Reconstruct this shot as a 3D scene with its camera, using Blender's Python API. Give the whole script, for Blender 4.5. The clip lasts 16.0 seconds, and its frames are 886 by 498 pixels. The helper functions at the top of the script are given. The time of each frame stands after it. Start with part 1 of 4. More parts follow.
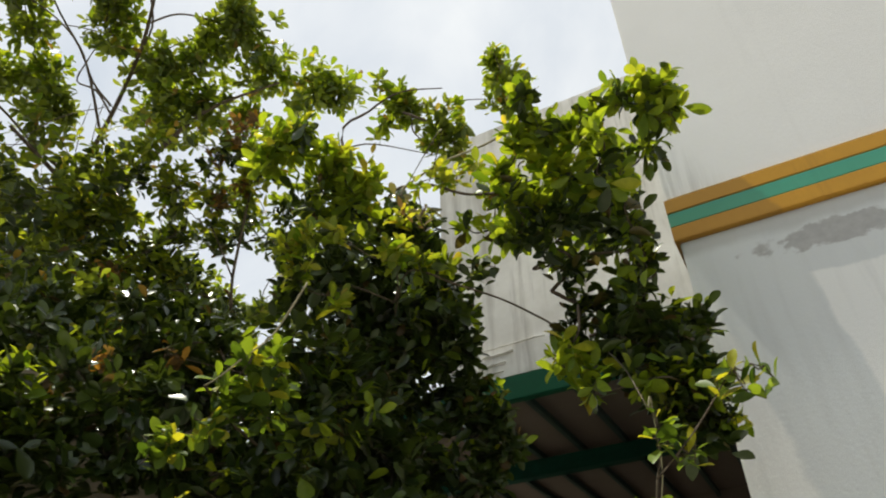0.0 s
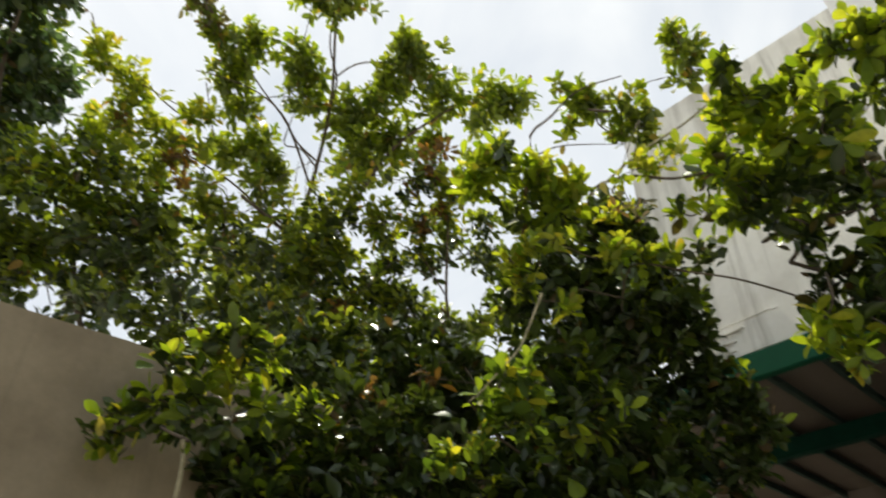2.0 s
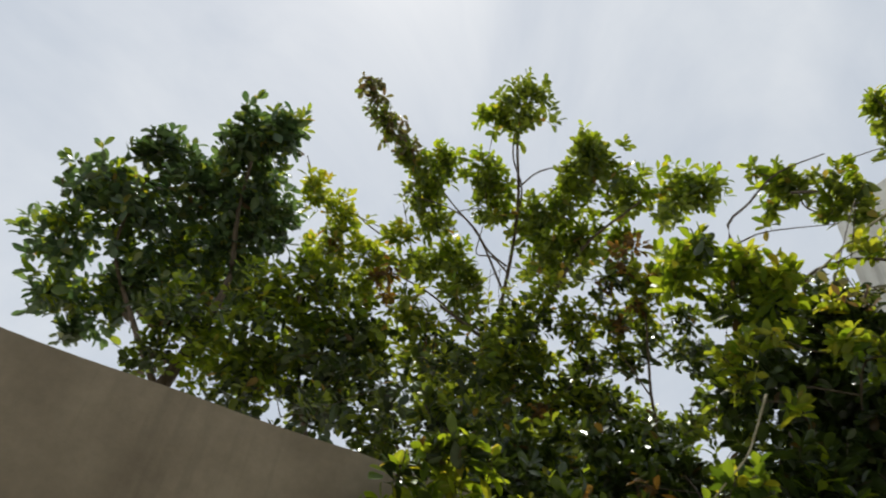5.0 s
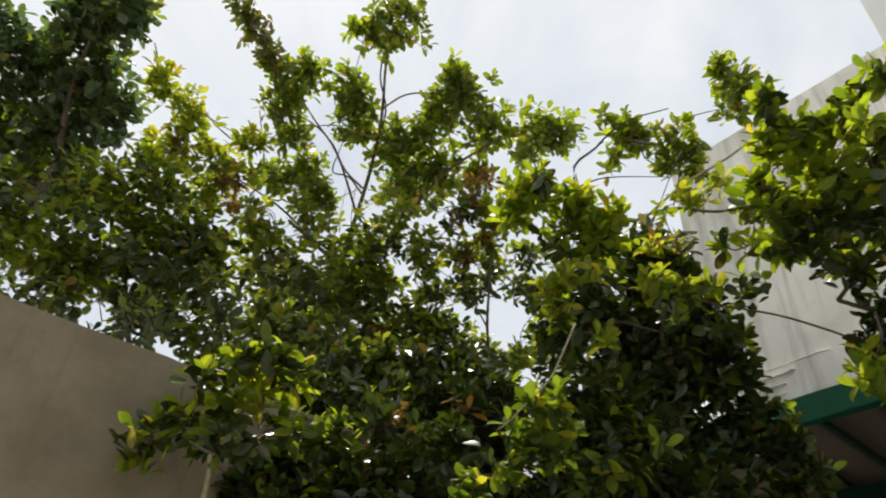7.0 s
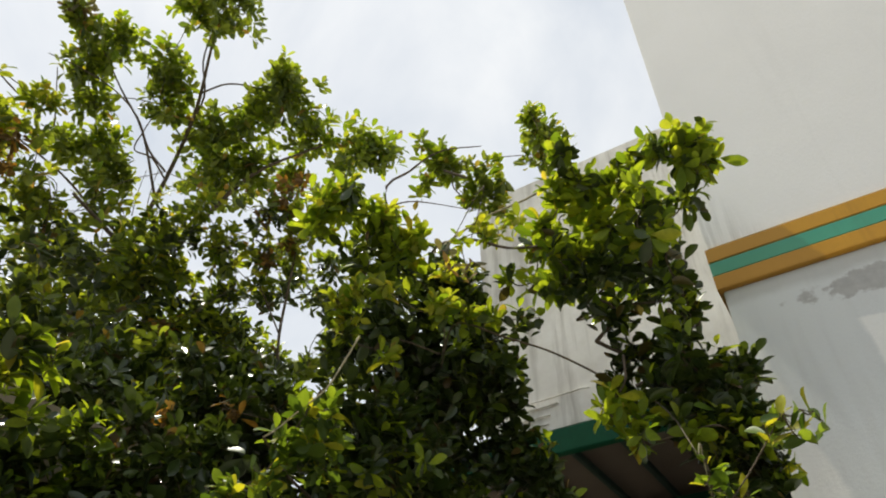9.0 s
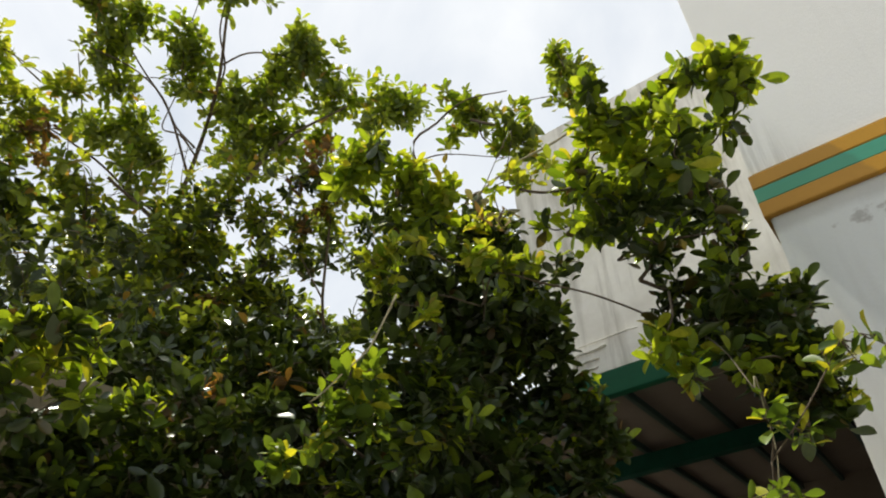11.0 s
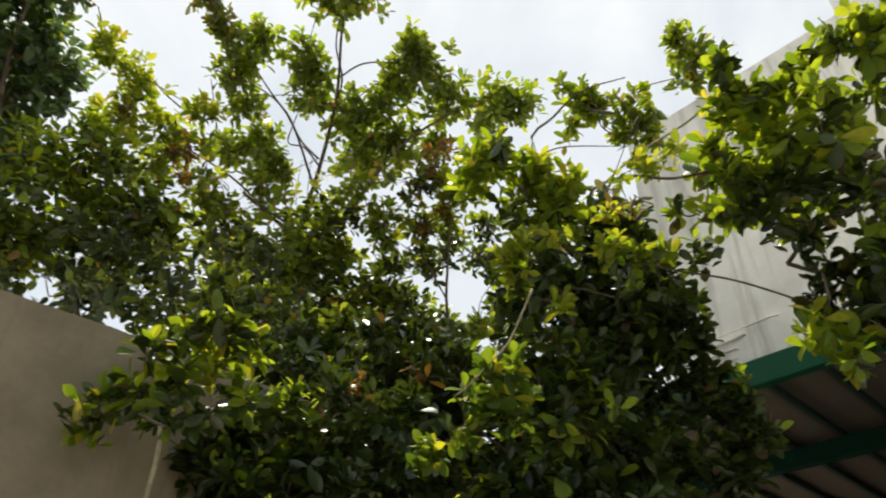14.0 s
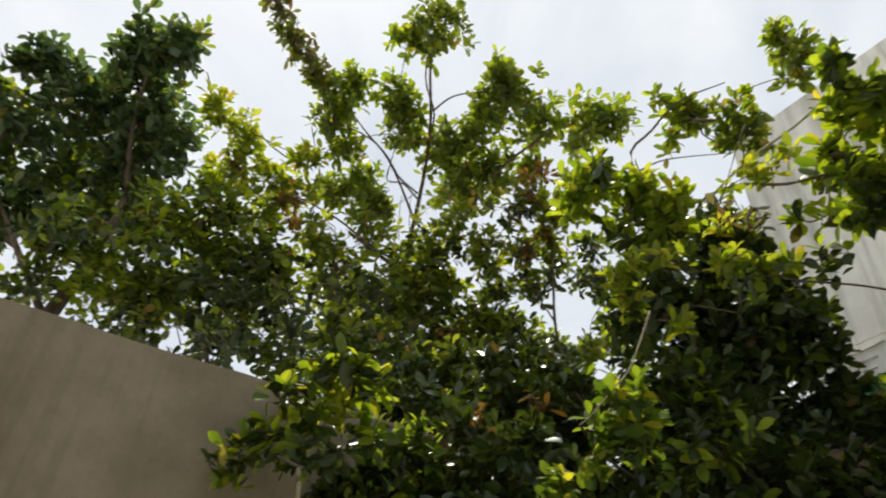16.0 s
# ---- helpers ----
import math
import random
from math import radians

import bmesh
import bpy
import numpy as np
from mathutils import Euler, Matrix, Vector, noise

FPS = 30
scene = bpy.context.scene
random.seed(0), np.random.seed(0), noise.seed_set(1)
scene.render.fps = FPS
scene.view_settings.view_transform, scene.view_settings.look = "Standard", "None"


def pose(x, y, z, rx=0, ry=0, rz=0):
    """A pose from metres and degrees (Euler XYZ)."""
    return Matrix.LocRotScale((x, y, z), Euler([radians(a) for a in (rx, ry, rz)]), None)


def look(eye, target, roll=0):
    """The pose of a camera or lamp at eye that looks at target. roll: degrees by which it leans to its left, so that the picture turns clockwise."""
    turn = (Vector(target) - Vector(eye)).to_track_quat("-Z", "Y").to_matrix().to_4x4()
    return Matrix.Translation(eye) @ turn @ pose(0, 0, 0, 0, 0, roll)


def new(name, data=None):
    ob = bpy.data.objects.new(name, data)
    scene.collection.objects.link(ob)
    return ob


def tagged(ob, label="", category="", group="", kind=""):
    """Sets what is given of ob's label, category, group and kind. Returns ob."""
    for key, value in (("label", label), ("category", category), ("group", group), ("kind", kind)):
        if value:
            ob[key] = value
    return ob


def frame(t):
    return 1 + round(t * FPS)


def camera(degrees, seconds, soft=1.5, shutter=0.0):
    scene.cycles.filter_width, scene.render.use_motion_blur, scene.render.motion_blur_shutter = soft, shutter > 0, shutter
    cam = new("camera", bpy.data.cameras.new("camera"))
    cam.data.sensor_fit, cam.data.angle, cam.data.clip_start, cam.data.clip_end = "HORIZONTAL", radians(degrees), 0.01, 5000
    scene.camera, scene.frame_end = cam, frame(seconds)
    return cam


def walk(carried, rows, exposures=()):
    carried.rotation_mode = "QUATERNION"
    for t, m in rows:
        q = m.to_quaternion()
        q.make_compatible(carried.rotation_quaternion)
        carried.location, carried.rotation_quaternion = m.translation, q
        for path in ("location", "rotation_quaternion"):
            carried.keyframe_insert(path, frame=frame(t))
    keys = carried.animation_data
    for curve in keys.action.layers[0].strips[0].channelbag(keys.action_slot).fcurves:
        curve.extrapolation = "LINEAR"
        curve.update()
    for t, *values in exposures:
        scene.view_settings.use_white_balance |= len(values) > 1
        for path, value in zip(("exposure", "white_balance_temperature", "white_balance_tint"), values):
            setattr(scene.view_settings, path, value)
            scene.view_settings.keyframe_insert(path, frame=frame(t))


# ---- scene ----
cam = camera(65.1, 16.0, soft=2.0, shutter=0.4)
PATH = [
    (0, (0.058, 0.146, 1.717), (-0.692, 1.584, 2.889), -1.8),
    (0.5, (0.078, 0.124, 1.733), (-0.770, 1.540, 2.864), -1.9),
    (1, (0.015, 0.119, 1.671), (-0.965, 1.492, 2.746), 0.3),
    (1.5, (-0.012, 0.033, 1.656), (-1.094, 1.314, 2.746), -1.8),
    (2, (-0.003, -0.058, 1.682), (-1.169, 1.061, 2.861), -0.7),
    (2.5, (0.015, -0.109, 1.686), (-1.255, 0.794, 2.940), 4.2),
    (3, (0.047, -0.219, 1.657), (-1.298, 0.493, 2.954), 9.0),
    (3.2, (0.037, -0.237, 1.651), (-1.321, 0.404, 2.972), 10.3),
    (3.7, (0.049, -0.287, 1.637), (-1.326, 0.221, 2.996), 12.6),
    (4.25, (0.055, -0.269, 1.638), (-1.310, 0.210, 3.019), 11.8),
    (4.8, (0.049, -0.206, 1.645), (-1.298, 0.334, 3.021), 9.4),
    (5.3, (0.031, -0.143, 1.646), (-1.297, 0.511, 2.992), 7.4),
    (5.5, (0.027, -0.115, 1.647), (-1.301, 0.603, 2.959), 7.0),
    (6, (-0.005, -0.062, 1.640), (-1.289, 0.780, 2.922), 5.7),
    (6.5, (0.009, -0.026, 1.643), (-1.246, 0.901, 2.894), 5.1),
    (7, (0.027, 0.003, 1.666), (-1.193, 0.979, 2.914), 4.1),
    (7.5, (0.066, 0.032, 1.662), (-1.030, 1.136, 2.919), 2.6),
    (8, (0.073, 0.051, 1.667), (-0.856, 1.275, 2.947), 1.5),
    (8.2, (0.078, 0.048, 1.662), (-0.812, 1.294, 2.948), 0.5),
    (8.7, (0.075, 0.055, 1.657), (-0.719, 1.353, 2.955), -0.5),
    (9.25, (0.058, 0.057, 1.649), (-0.737, 1.362, 2.940), -0.7),
    (9.8, (0.042, 0.064, 1.647), (-0.808, 1.356, 2.915), -0.7),
    (10.3, (0.042, 0.082, 1.658), (-0.853, 1.372, 2.898), -1.4),
    (10.5, (0.049, 0.108, 1.664), (-0.863, 1.408, 2.880), -1.6),
    (11, (0.058, 0.120, 1.687), (-0.876, 1.424, 2.882), -2.9),
    (11.5, (0.045, 0.085, 1.660), (-0.926, 1.350, 2.867), -2.4),
    (12, (0.017, 0.048, 1.631), (-0.986, 1.288, 2.837), -2.2),
    (12.5, (0.001, 0.040, 1.629), (-1.038, 1.274, 2.812), -2.1),
    (13, (0.019, 0.083, 1.650), (-1.027, 1.290, 2.854), -1.5),
    (13.5, (0.016, 0.060, 1.665), (-1.070, 1.234, 2.866), -1.3),
    (14, (0.000, 0.048, 1.661), (-1.174, 1.140, 2.856), 1.1),
    (14.5, (0.003, -0.025, 1.658), (-1.259, 0.937, 2.875), 2.1),
    (15, (-0.002, -0.066, 1.650), (-1.344, 0.744, 2.891), 3.4),
    (15.5, (-0.012, -0.056, 1.658), (-1.391, 0.712, 2.885), 4.1),
    (16, (0.007, -0.022, 1.669), (-1.314, 0.824, 2.910), 2.9),
]
walk(cam, [(t, look(eye, target, roll)) for t, eye, target, roll in PATH],
     exposures=[(0.0, 0.38, 6700, 5), (1.0, 0.62, 6750, 5), (1.5, 0.72, 6800, 5), (2.0, 0.48, 6750, 5), (2.5, 0.5, 6700, 6), (3.0, 0.28, 6600, 6),
                (5.5, 0.04, 6400, 6), (6.5, 0.33, 6650, 6), (8.0, 0.38, 6700, 6), (10.5, 0.38, 6700, 6), (11.0, 0.48, 6700, 6), (12.0, 0.42, 6700, 6), (12.5, 0.51, 6750, 5), (13.0, 0.47, 6750, 5), (14.0, 0.48, 6750, 5), (15.0, 0.48, 6700, 5), (16.0, 0.4, 6650, 6)])

# ---- daylight: hazy bright sky, high sun behind the trees ----
SUN_WAY = Vector((-0.35, -0.03, 0.93)).normalized()
world = bpy.data.worlds.new("hazy_sky")
scene.world = world
world.use_nodes = True
wn, wl = world.node_tree.nodes, world.node_tree.links
wn.clear()
w_out = wn.new("ShaderNodeOutputWorld")
w_bg = wn.new("ShaderNodeBackground")
w_bg.inputs["Strength"].default_value = 0.10
w_sky = wn.new("ShaderNodeTexSky")
w_sky.sky_type = "NISHITA"
w_sky.sun_disc = False
w_sky.sun_elevation = math.asin(SUN_WAY.z)
w_sky.sun_rotation = math.atan2(SUN_WAY.x, SUN_WAY.y)
w_sky.dust_density = 2.0
w_map = wn.new("ShaderNodeTexCoord")
w_noise = wn.new("ShaderNodeTexNoise")
w_noise.inputs["Scale"].default_value = 2.2
w_noise.inputs["Detail"].default_value = 6.0
w_noise.inputs["Roughness"].default_value = 0.55
w_noise.inputs["Distortion"].default_value = 0.6
w_ramp = wn.new("ShaderNodeValToRGB")
w_ramp.color_ramp.elements[0].position, w_ramp.color_ramp.elements[0].color = 0.36, (5.35, 5.75, 6.6, 1)
w_ramp.color_ramp.elements[1].position, w_ramp.color_ramp.elements[1].color = 0.66, (7.6, 7.7, 8.1, 1)
w_mix = wn.new("ShaderNodeMix")
w_mix.data_type = "RGBA"
wl.new(w_map.outputs["Generated"], w_noise.inputs["Vector"])
wl.new(w_noise.outputs["Fac"], w_ramp.inputs["Fac"])
w_mix.inputs["Factor"].default_value = 0.86
wl.new(w_ramp.outputs["Color"], w_mix.inputs["B"])
wl.new(w_sky.outputs["Color"], w_mix.inputs["A"])
wl.new(w_mix.outputs["Result"], w_bg.inputs["Color"])
wl.new(w_bg.outputs["Background"], w_out.inputs["Surface"])
sun = new("sun", bpy.data.lights.new("sun", "SUN"))
sun.data.energy, sun.data.angle, sun.data.color = 5.0, radians(1.0), (1.0, 0.95, 0.86)
sun.matrix_world = look(SUN_WAY * 30, (0, 0, 0))


# ---- materials ----
class Mat:
    """A node material with a few shortcuts."""

    def __init__(self, name, rough=0.8, spec=0.3):
        self.m = bpy.data.materials.new(name)
        self.m.use_nodes = True
        self.n, self.l = self.m.node_tree.nodes, self.m.node_tree.links
        self.b = self.n["Principled BSDF"]
        self.b.inputs["Roughness"].default_value = rough
        self.b.inputs["Specular IOR Level"].default_value = spec
        self.out = self.n["Material Output"]
        self.co = self.n.new("ShaderNodeTexCoord").outputs["Object"]

    def noise(self, scale, detail=5.0, rough=0.6, stretch=None, distort=0.0):
        t = self.n.new("ShaderNodeTexNoise")
        t.inputs["Scale"].default_value, t.inputs["Detail"].default_value = scale, detail
        t.inputs["Roughness"].default_value, t.inputs["Distortion"].default_value = rough, distort
        if stretch:
            mp = self.n.new("ShaderNodeMapping")
            mp.inputs["Scale"].default_value = stretch
            self.l.new(self.co, mp.inputs["Vector"])
            self.l.new(mp.outputs["Vector"], t.inputs["Vector"])
        else:
            self.l.new(self.co, t.inputs["Vector"])
        return t.outputs["Fac"]

    def ramp(self, fac, *stops):
        r = self.n.new("ShaderNodeValToRGB")
        e = r.color_ramp.elements
        while len(e) < len(stops):
            e.new(0.5)
        for el, (p, c) in zip(e, stops):
            el.position, el.color = p, ((*c, 1) if len(c) == 3 else (c[0], c[0], c[0], 1))
        self.l.new(fac, r.inputs["Fac"])
        return r.outputs["Color"]

    def mix(self, fac, a, b, how="MIX"):
        x = self.n.new("ShaderNodeMix")
        x.data_type, x.blend_type = "RGBA", how
        for sock, v in ((x.inputs["Factor"], fac), (x.inputs["A"], a), (x.inputs["B"], b)):
            if isinstance(v, (int, float)):
                sock.default_value = v
            elif isinstance(v, tuple):
                sock.default_value = (*v, 1)
            else:
                self.l.new(v, sock)
        return x.outputs["Result"]

    def axis(self, k):
        s = self.n.new("ShaderNodeSeparateXYZ")
        self.l.new(self.co, s.inputs[0])
        return s.outputs[k]

    def math(self, how, *values):
        x = self.n.new("ShaderNodeMath")
        x.operation = how
        for sock, v in zip(x.inputs, values):
            if isinstance(v, (int, float)):
                sock.default_value = v
            else:
                self.l.new(v, sock)
        return x.outputs[0]

    def sum(self, start, *terms):
        """start plus each socket times its weight."""
        total = start
        for sock, weight in terms:
            total = self.math("MULTIPLY_ADD", sock, weight, total)
        return total

    def step(self, value, width):
        """0 below zero, 1 above, over the width."""
        r = self.n.new("ShaderNodeMapRange")
        r.interpolation_type = "SMOOTHSTEP"
        r.inputs["From Min"].default_value, r.inputs["From Max"].default_value = -width, width
        self.l.new(value, r.inputs["Value"])
        return r.outputs["Result"]

    def colour(self, c):
        if isinstance(c, tuple):
            self.b.inputs["Base Color"].default_value = (*c, 1)
        else:
            self.l.new(c, self.b.inputs["Base Color"])
        return self

    def bump(self, h, strength=0.3, dist=0.01):
        b = self.n.new("ShaderNodeBump")
        b.inputs["Strength"].default_value, b.inputs["Distance"].default_value = strength, dist
        self.l.new(h, b.inputs["Height"])
        self.l.new(b.outputs["Normal"], self.b.inputs["Normal"])
        return self


def plaster(name, base, stain, amount=0.5, streak=0.0, grime=(0.12, 0.11, 0.09), scale=1.1, first=0.54):
    m = Mat(name, 0.9, 0.2)
    c = m.mix(m.ramp(m.noise(scale, 7, 0.65), (0.35, (0,)), (0.75, (amount,))), base, stain)
    c = m.mix(m.ramp(m.noise(28, 4), (0.45, (0,)), (0.8, (0.18,))), c, stain)
    if streak:
        s = m.ramp(m.noise(2.6, 5, 0.65, (2.2, 2.2, 0.16), 0.3), (first, (0,)), (first + 0.18, (streak,)))
        c = m.mix(s, c, grime)
    m.colour(c)
    return m.bump(m.noise(60, 6, 0.7), 0.25, 0.006)


def leaf_material(name, deep, fresh, odd, odd_share, by_object=False, through_light=0.45, rough=0.45, spec=0.25, glow=(2.3, 2.0, 0.7)):
    m = Mat(name, rough, spec)
    if by_object:
        rnd = m.n.new("ShaderNodeObjectInfo").outputs["Random"]
    else:
        rnd = m.n.new("ShaderNodeNewGeometry").outputs["Random Per Island"]
    c = m.ramp(rnd, (0.0, deep), (0.55, tuple(0.5 * (a + b) for a, b in zip(deep, fresh))),
               (1.0 - odd_share - 0.02, fresh), (1.0 - odd_share, odd), (1.0, tuple(0.7 * a for a in odd)))
    c = m.mix(m.ramp(m.noise(45, 3), (0.4, (0,)), (0.75, (0.35,))), c, tuple(0.6 * a for a in deep))
    m.colour(c)
    tr = m.n.new("ShaderNodeBsdfTranslucent")
    vivid = m.mix(1.0, c, glow, "MULTIPLY")
    m.l.new(vivid, tr.inputs["Color"])
    sh = m.n.new("ShaderNodeMixShader")
    sh.inputs["Fac"].default_value = through_light
    m.l.new(m.b.outputs["BSDF"], sh.inputs[1])
    m.l.new(tr.outputs["BSDF"], sh.inputs[2])
    m.l.new(sh.outputs["Shader"], m.out.inputs["Surface"])
    return m.m


# dark mature leaf; its colour also carries the shade inside the foliage
LEAF_OLD_SHADE = leaf_material("mature_leaf_shade", (0.017, 0.031, 0.009), (0.058, 0.088, 0.015), (0.10, 0.066, 0.03), 0.03, False, 0.2, 0.30, 0.42)
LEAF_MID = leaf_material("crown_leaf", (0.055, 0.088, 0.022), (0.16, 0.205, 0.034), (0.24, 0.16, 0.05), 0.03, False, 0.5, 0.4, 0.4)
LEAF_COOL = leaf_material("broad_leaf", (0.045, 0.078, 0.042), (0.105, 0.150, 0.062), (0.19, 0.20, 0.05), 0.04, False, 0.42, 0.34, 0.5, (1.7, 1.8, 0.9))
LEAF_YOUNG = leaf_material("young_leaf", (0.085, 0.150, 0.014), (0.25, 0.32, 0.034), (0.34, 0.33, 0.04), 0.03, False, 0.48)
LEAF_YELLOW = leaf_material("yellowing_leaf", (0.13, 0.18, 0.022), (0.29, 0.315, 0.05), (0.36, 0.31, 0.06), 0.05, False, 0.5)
LEAF_DRY = leaf_material("dry_leaf", (0.085, 0.088, 0.055), (0.16, 0.155, 0.10), (0.13, 0.09, 0.06), 0.15, False, 0.3)
LEAF_BROWN = leaf_material("withered_leaf", (0.10, 0.065, 0.035), (0.20, 0.13, 0.06), (0.36, 0.20, 0.05), 0.15, False, 0.35, 0.7, 0.15)
LEAF_SINGLE = leaf_material("young_leaf_single", (0.035, 0.070, 0.012), (0.15, 0.22, 0.028), (0.34, 0.35, 0.04), 0.12, True, 0.45)

bk = Mat("bark", 0.9, 0.2)
bk.colour(bk.ramp(bk.noise(30, 6, 0.7, (1, 1, 0.25)), (0.3, (0.045, 0.035, 0.025)), (0.7, (0.16, 0.125, 0.09))))
BARK = bk.bump(bk.noise(60, 5, 0.7, (1, 1, 0.3)), 0.5, 0.01).m
pb = Mat("pale_bark", 0.85, 0.2)
PALE_BARK = pb.colour(pb.ramp(pb.noise(40, 4), (0.3, (0.20, 0.18, 0.11)), (0.7, (0.38, 0.34, 0.22)))).m



def side_paint():
    """Grey-white paint with run-down grime where the wall meets the band at the corner."""
    m = Mat("grey_white_paint", 0.9, 0.2)
    c = m.mix(m.ramp(m.noise(1.1, 7, 0.65), (0.35, (0,)), (0.75, (0.4,))), (0.80, 0.80, 0.78), (0.68, 0.68, 0.66))
    c = m.mix(m.ramp(m.noise(2.2, 5, 0.65, (2.2, 2.2, 0.16), 0.3), (0.56, (0,)), (0.75, (0.10,))), c, (0.36, 0.35, 0.33))
    x, z = m.axis(0), m.axis(2)
    near = m.step(m.sum(2.19, (x, -1.0), (z, -0.5), (m.noise(6, 4), 0.16)), 0.14)
    runs = m.ramp(m.noise(16, 4, 0.6, (2.2, 1.0, 0.12), 0.8), (0.40, (0.06,)), (0.70, (0.5,)))
    c = m.mix(m.math("MULTIPLY", near, runs), c, (0.27, 0.26, 0.23))
    m.colour(c)
    return m.bump(m.noise(60, 6, 0.7), 0.25, 0.006)


WHITEWASH = side_paint()
OLD_WHITE = plaster("weathered_whitewash", (0.78, 0.77, 0.74), (0.52, 0.50, 0.46), 0.8, 0.6, (0.27, 0.25, 0.22), 1.6, 0.47)
BEIGE = plaster("beige_cement_plaster", (0.27, 0.225, 0.155), (0.15, 0.122, 0.082), 1.0, 0.5, (0.12, 0.10, 0.07), 2.6)


def patched_wall():
    """Grey-blue lower wall with lighter fields left and right and a damp patch of bare cement."""
    m = Mat("patched_grey_paint", 0.9, 0.2)
    x, z, wob = m.axis(0), m.axis(2), m.noise(4.0, 4)
    base = m.mix(m.ramp(m.noise(1.6, 5), (0.35, (0,)), (0.75, (0.5,))), (0.66, 0.69, 0.69), (0.58, 0.60, 0.60))
    low = m.step(m.sum(3.47, (z, -1.0), (wob, -0.1)), 0.01)
    left = m.math("MULTIPLY", m.step(m.sum(0.62, (z, -0.17), (x, -1.0), (wob, 0.12)), 0.02), low)
    right = m.math("MULTIPLY", m.step(m.sum(-1.09, (x, 1.0), (z, 0.16), (wob, 0.06)), 0.012), low)
    c = m.mix(m.math("MAXIMUM", left, right), base, (0.80, 0.81, 0.79))
    streak = m.ramp(m.noise(3.0, 5, 0.6, (3, 3, 0.3), 0.5), (0.5, (0,)), (0.72, (0.3,)))
    c = m.mix(streak, c, (0.50, 0.51, 0.50))
    dx = m.math("POWER", m.math("ABSOLUTE", m.math("MULTIPLY", m.sum(-0.64, (x, 1.0)), 3.2)), 2.0)
    dz = m.math("POWER", m.math("ABSOLUTE", m.math("MULTIPLY", m.sum(-3.61, (z, 1.0)), 15.0)), 2.0)
    darkened = m.step(m.sum(0.1, (dx, -0.5), (dz, -0.5), (m.noise(9, 5, 0.65), 2.2), (m.noise(2, 2), -1.6)), 0.12)
    c = m.mix(m.math("MULTIPLY", darkened, 0.8), c, m.mix(m.noise(25, 4), (0.26, 0.25, 0.24), (0.48, 0.48, 0.47)))
    # darker strip along the top of the wall, just under the band
    under_band = m.math("MULTIPLY", m.step(m.sum(-3.73, (z, 1.0), (wob, 0.08)), 0.03), 0.45)
    m.colour(m.mix(under_band, c, (0.36, 0.36, 0.34)))
    return m.bump(m.noise(55, 6, 0.7), 0.25, 0.006).m


PATCHED = patched_wall()


def band_paint(name, base, worn, grime):
    """Painted band, darker and browner near the corner."""
    m = Mat(name, 0.85, 0.2)
    c = m.mix(m.ramp(m.noise(2.2, 6, 0.65), (0.35, (0,)), (0.75, (0.7,))), base, worn)
    c = m.mix(m.ramp(m.noise(30, 4), (0.5, (0,)), (0.8, (0.3,))), c, worn)
    darkened = m.step(m.sum(2.15, (m.axis(0), -1.0), (m.axis(2), -0.45), (m.noise(5, 4), 0.12)), 0.015)
    c = m.mix(m.math("MULTIPLY", darkened, 0.55), c, grime)
    s = m.ramp(m.noise(3, 5, 0.65, (2.5, 2.5, 0.4), 0.4), (0.55, (0,)), (0.75, (0.5,)))
    m.colour(m.mix(s, c, grime))
    return m.bump(m.noise(50, 6, 0.7), 0.25, 0.005).m


YELLOW = band_paint("ochre_paint", (0.60, 0.32, 0.05), (0.46, 0.25, 0.05), (0.30, 0.17, 0.05))
GREEN_BAND = band_paint("sea_green_paint", (0.12, 0.44, 0.30), (0.10, 0.36, 0.25), (0.10, 0.27, 0.19))
gs = Mat("green_enamel", 0.65, 0.15)
GREEN_STEEL = gs.colour(gs.mix(gs.ramp(gs.noise(6, 5), (0.45, (0,)), (0.7, (0.5,))), (0.003, 0.062, 0.030), (0.003, 0.038, 0.020))).m
# darker copy of the green enamel paints the shade on the inner beam
gd = Mat("shaded_green_enamel", 0.65, 0.12)
SHADED_STEEL = gd.colour(gd.ramp(gd.noise(7, 5), (0.35, (0.004, 0.030, 0.020)), (0.7, (0.005, 0.045, 0.029)))).m
# slab, rafter and back wall colours are lowered to carry the undercroft's shade
SOFFIT = plaster("raw_slab_shade", (0.13, 0.105, 0.085), (0.09, 0.07, 0.055), 0.7).m
rb = Mat("shaded_rafter_paint", 0.6, 0.3)
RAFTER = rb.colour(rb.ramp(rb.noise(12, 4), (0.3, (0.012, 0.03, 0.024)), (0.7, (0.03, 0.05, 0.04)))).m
er = Mat("pale_concrete", 0.95, 0.1)
EARTH = er.colour(er.ramp(er.noise(1.5, 8, 0.65), (0.3, (0.27, 0.25, 0.215)), (0.7, (0.38, 0.355, 0.31)))).bump(er.noise(12, 8, 0.7), 0.6, 0.03).m


# ---- mesh helpers ----
def part(name, bm, material, parent=None, label="", smooth=False):
    me = bpy.data.meshes.new(name)
    bm.to_mesh(me)
    bm.free()
    me.materials.append(material)
    if smooth:
        me.shade_smooth()
    ob = new(name, me)
    ob.parent = parent
    return tagged(ob, label)


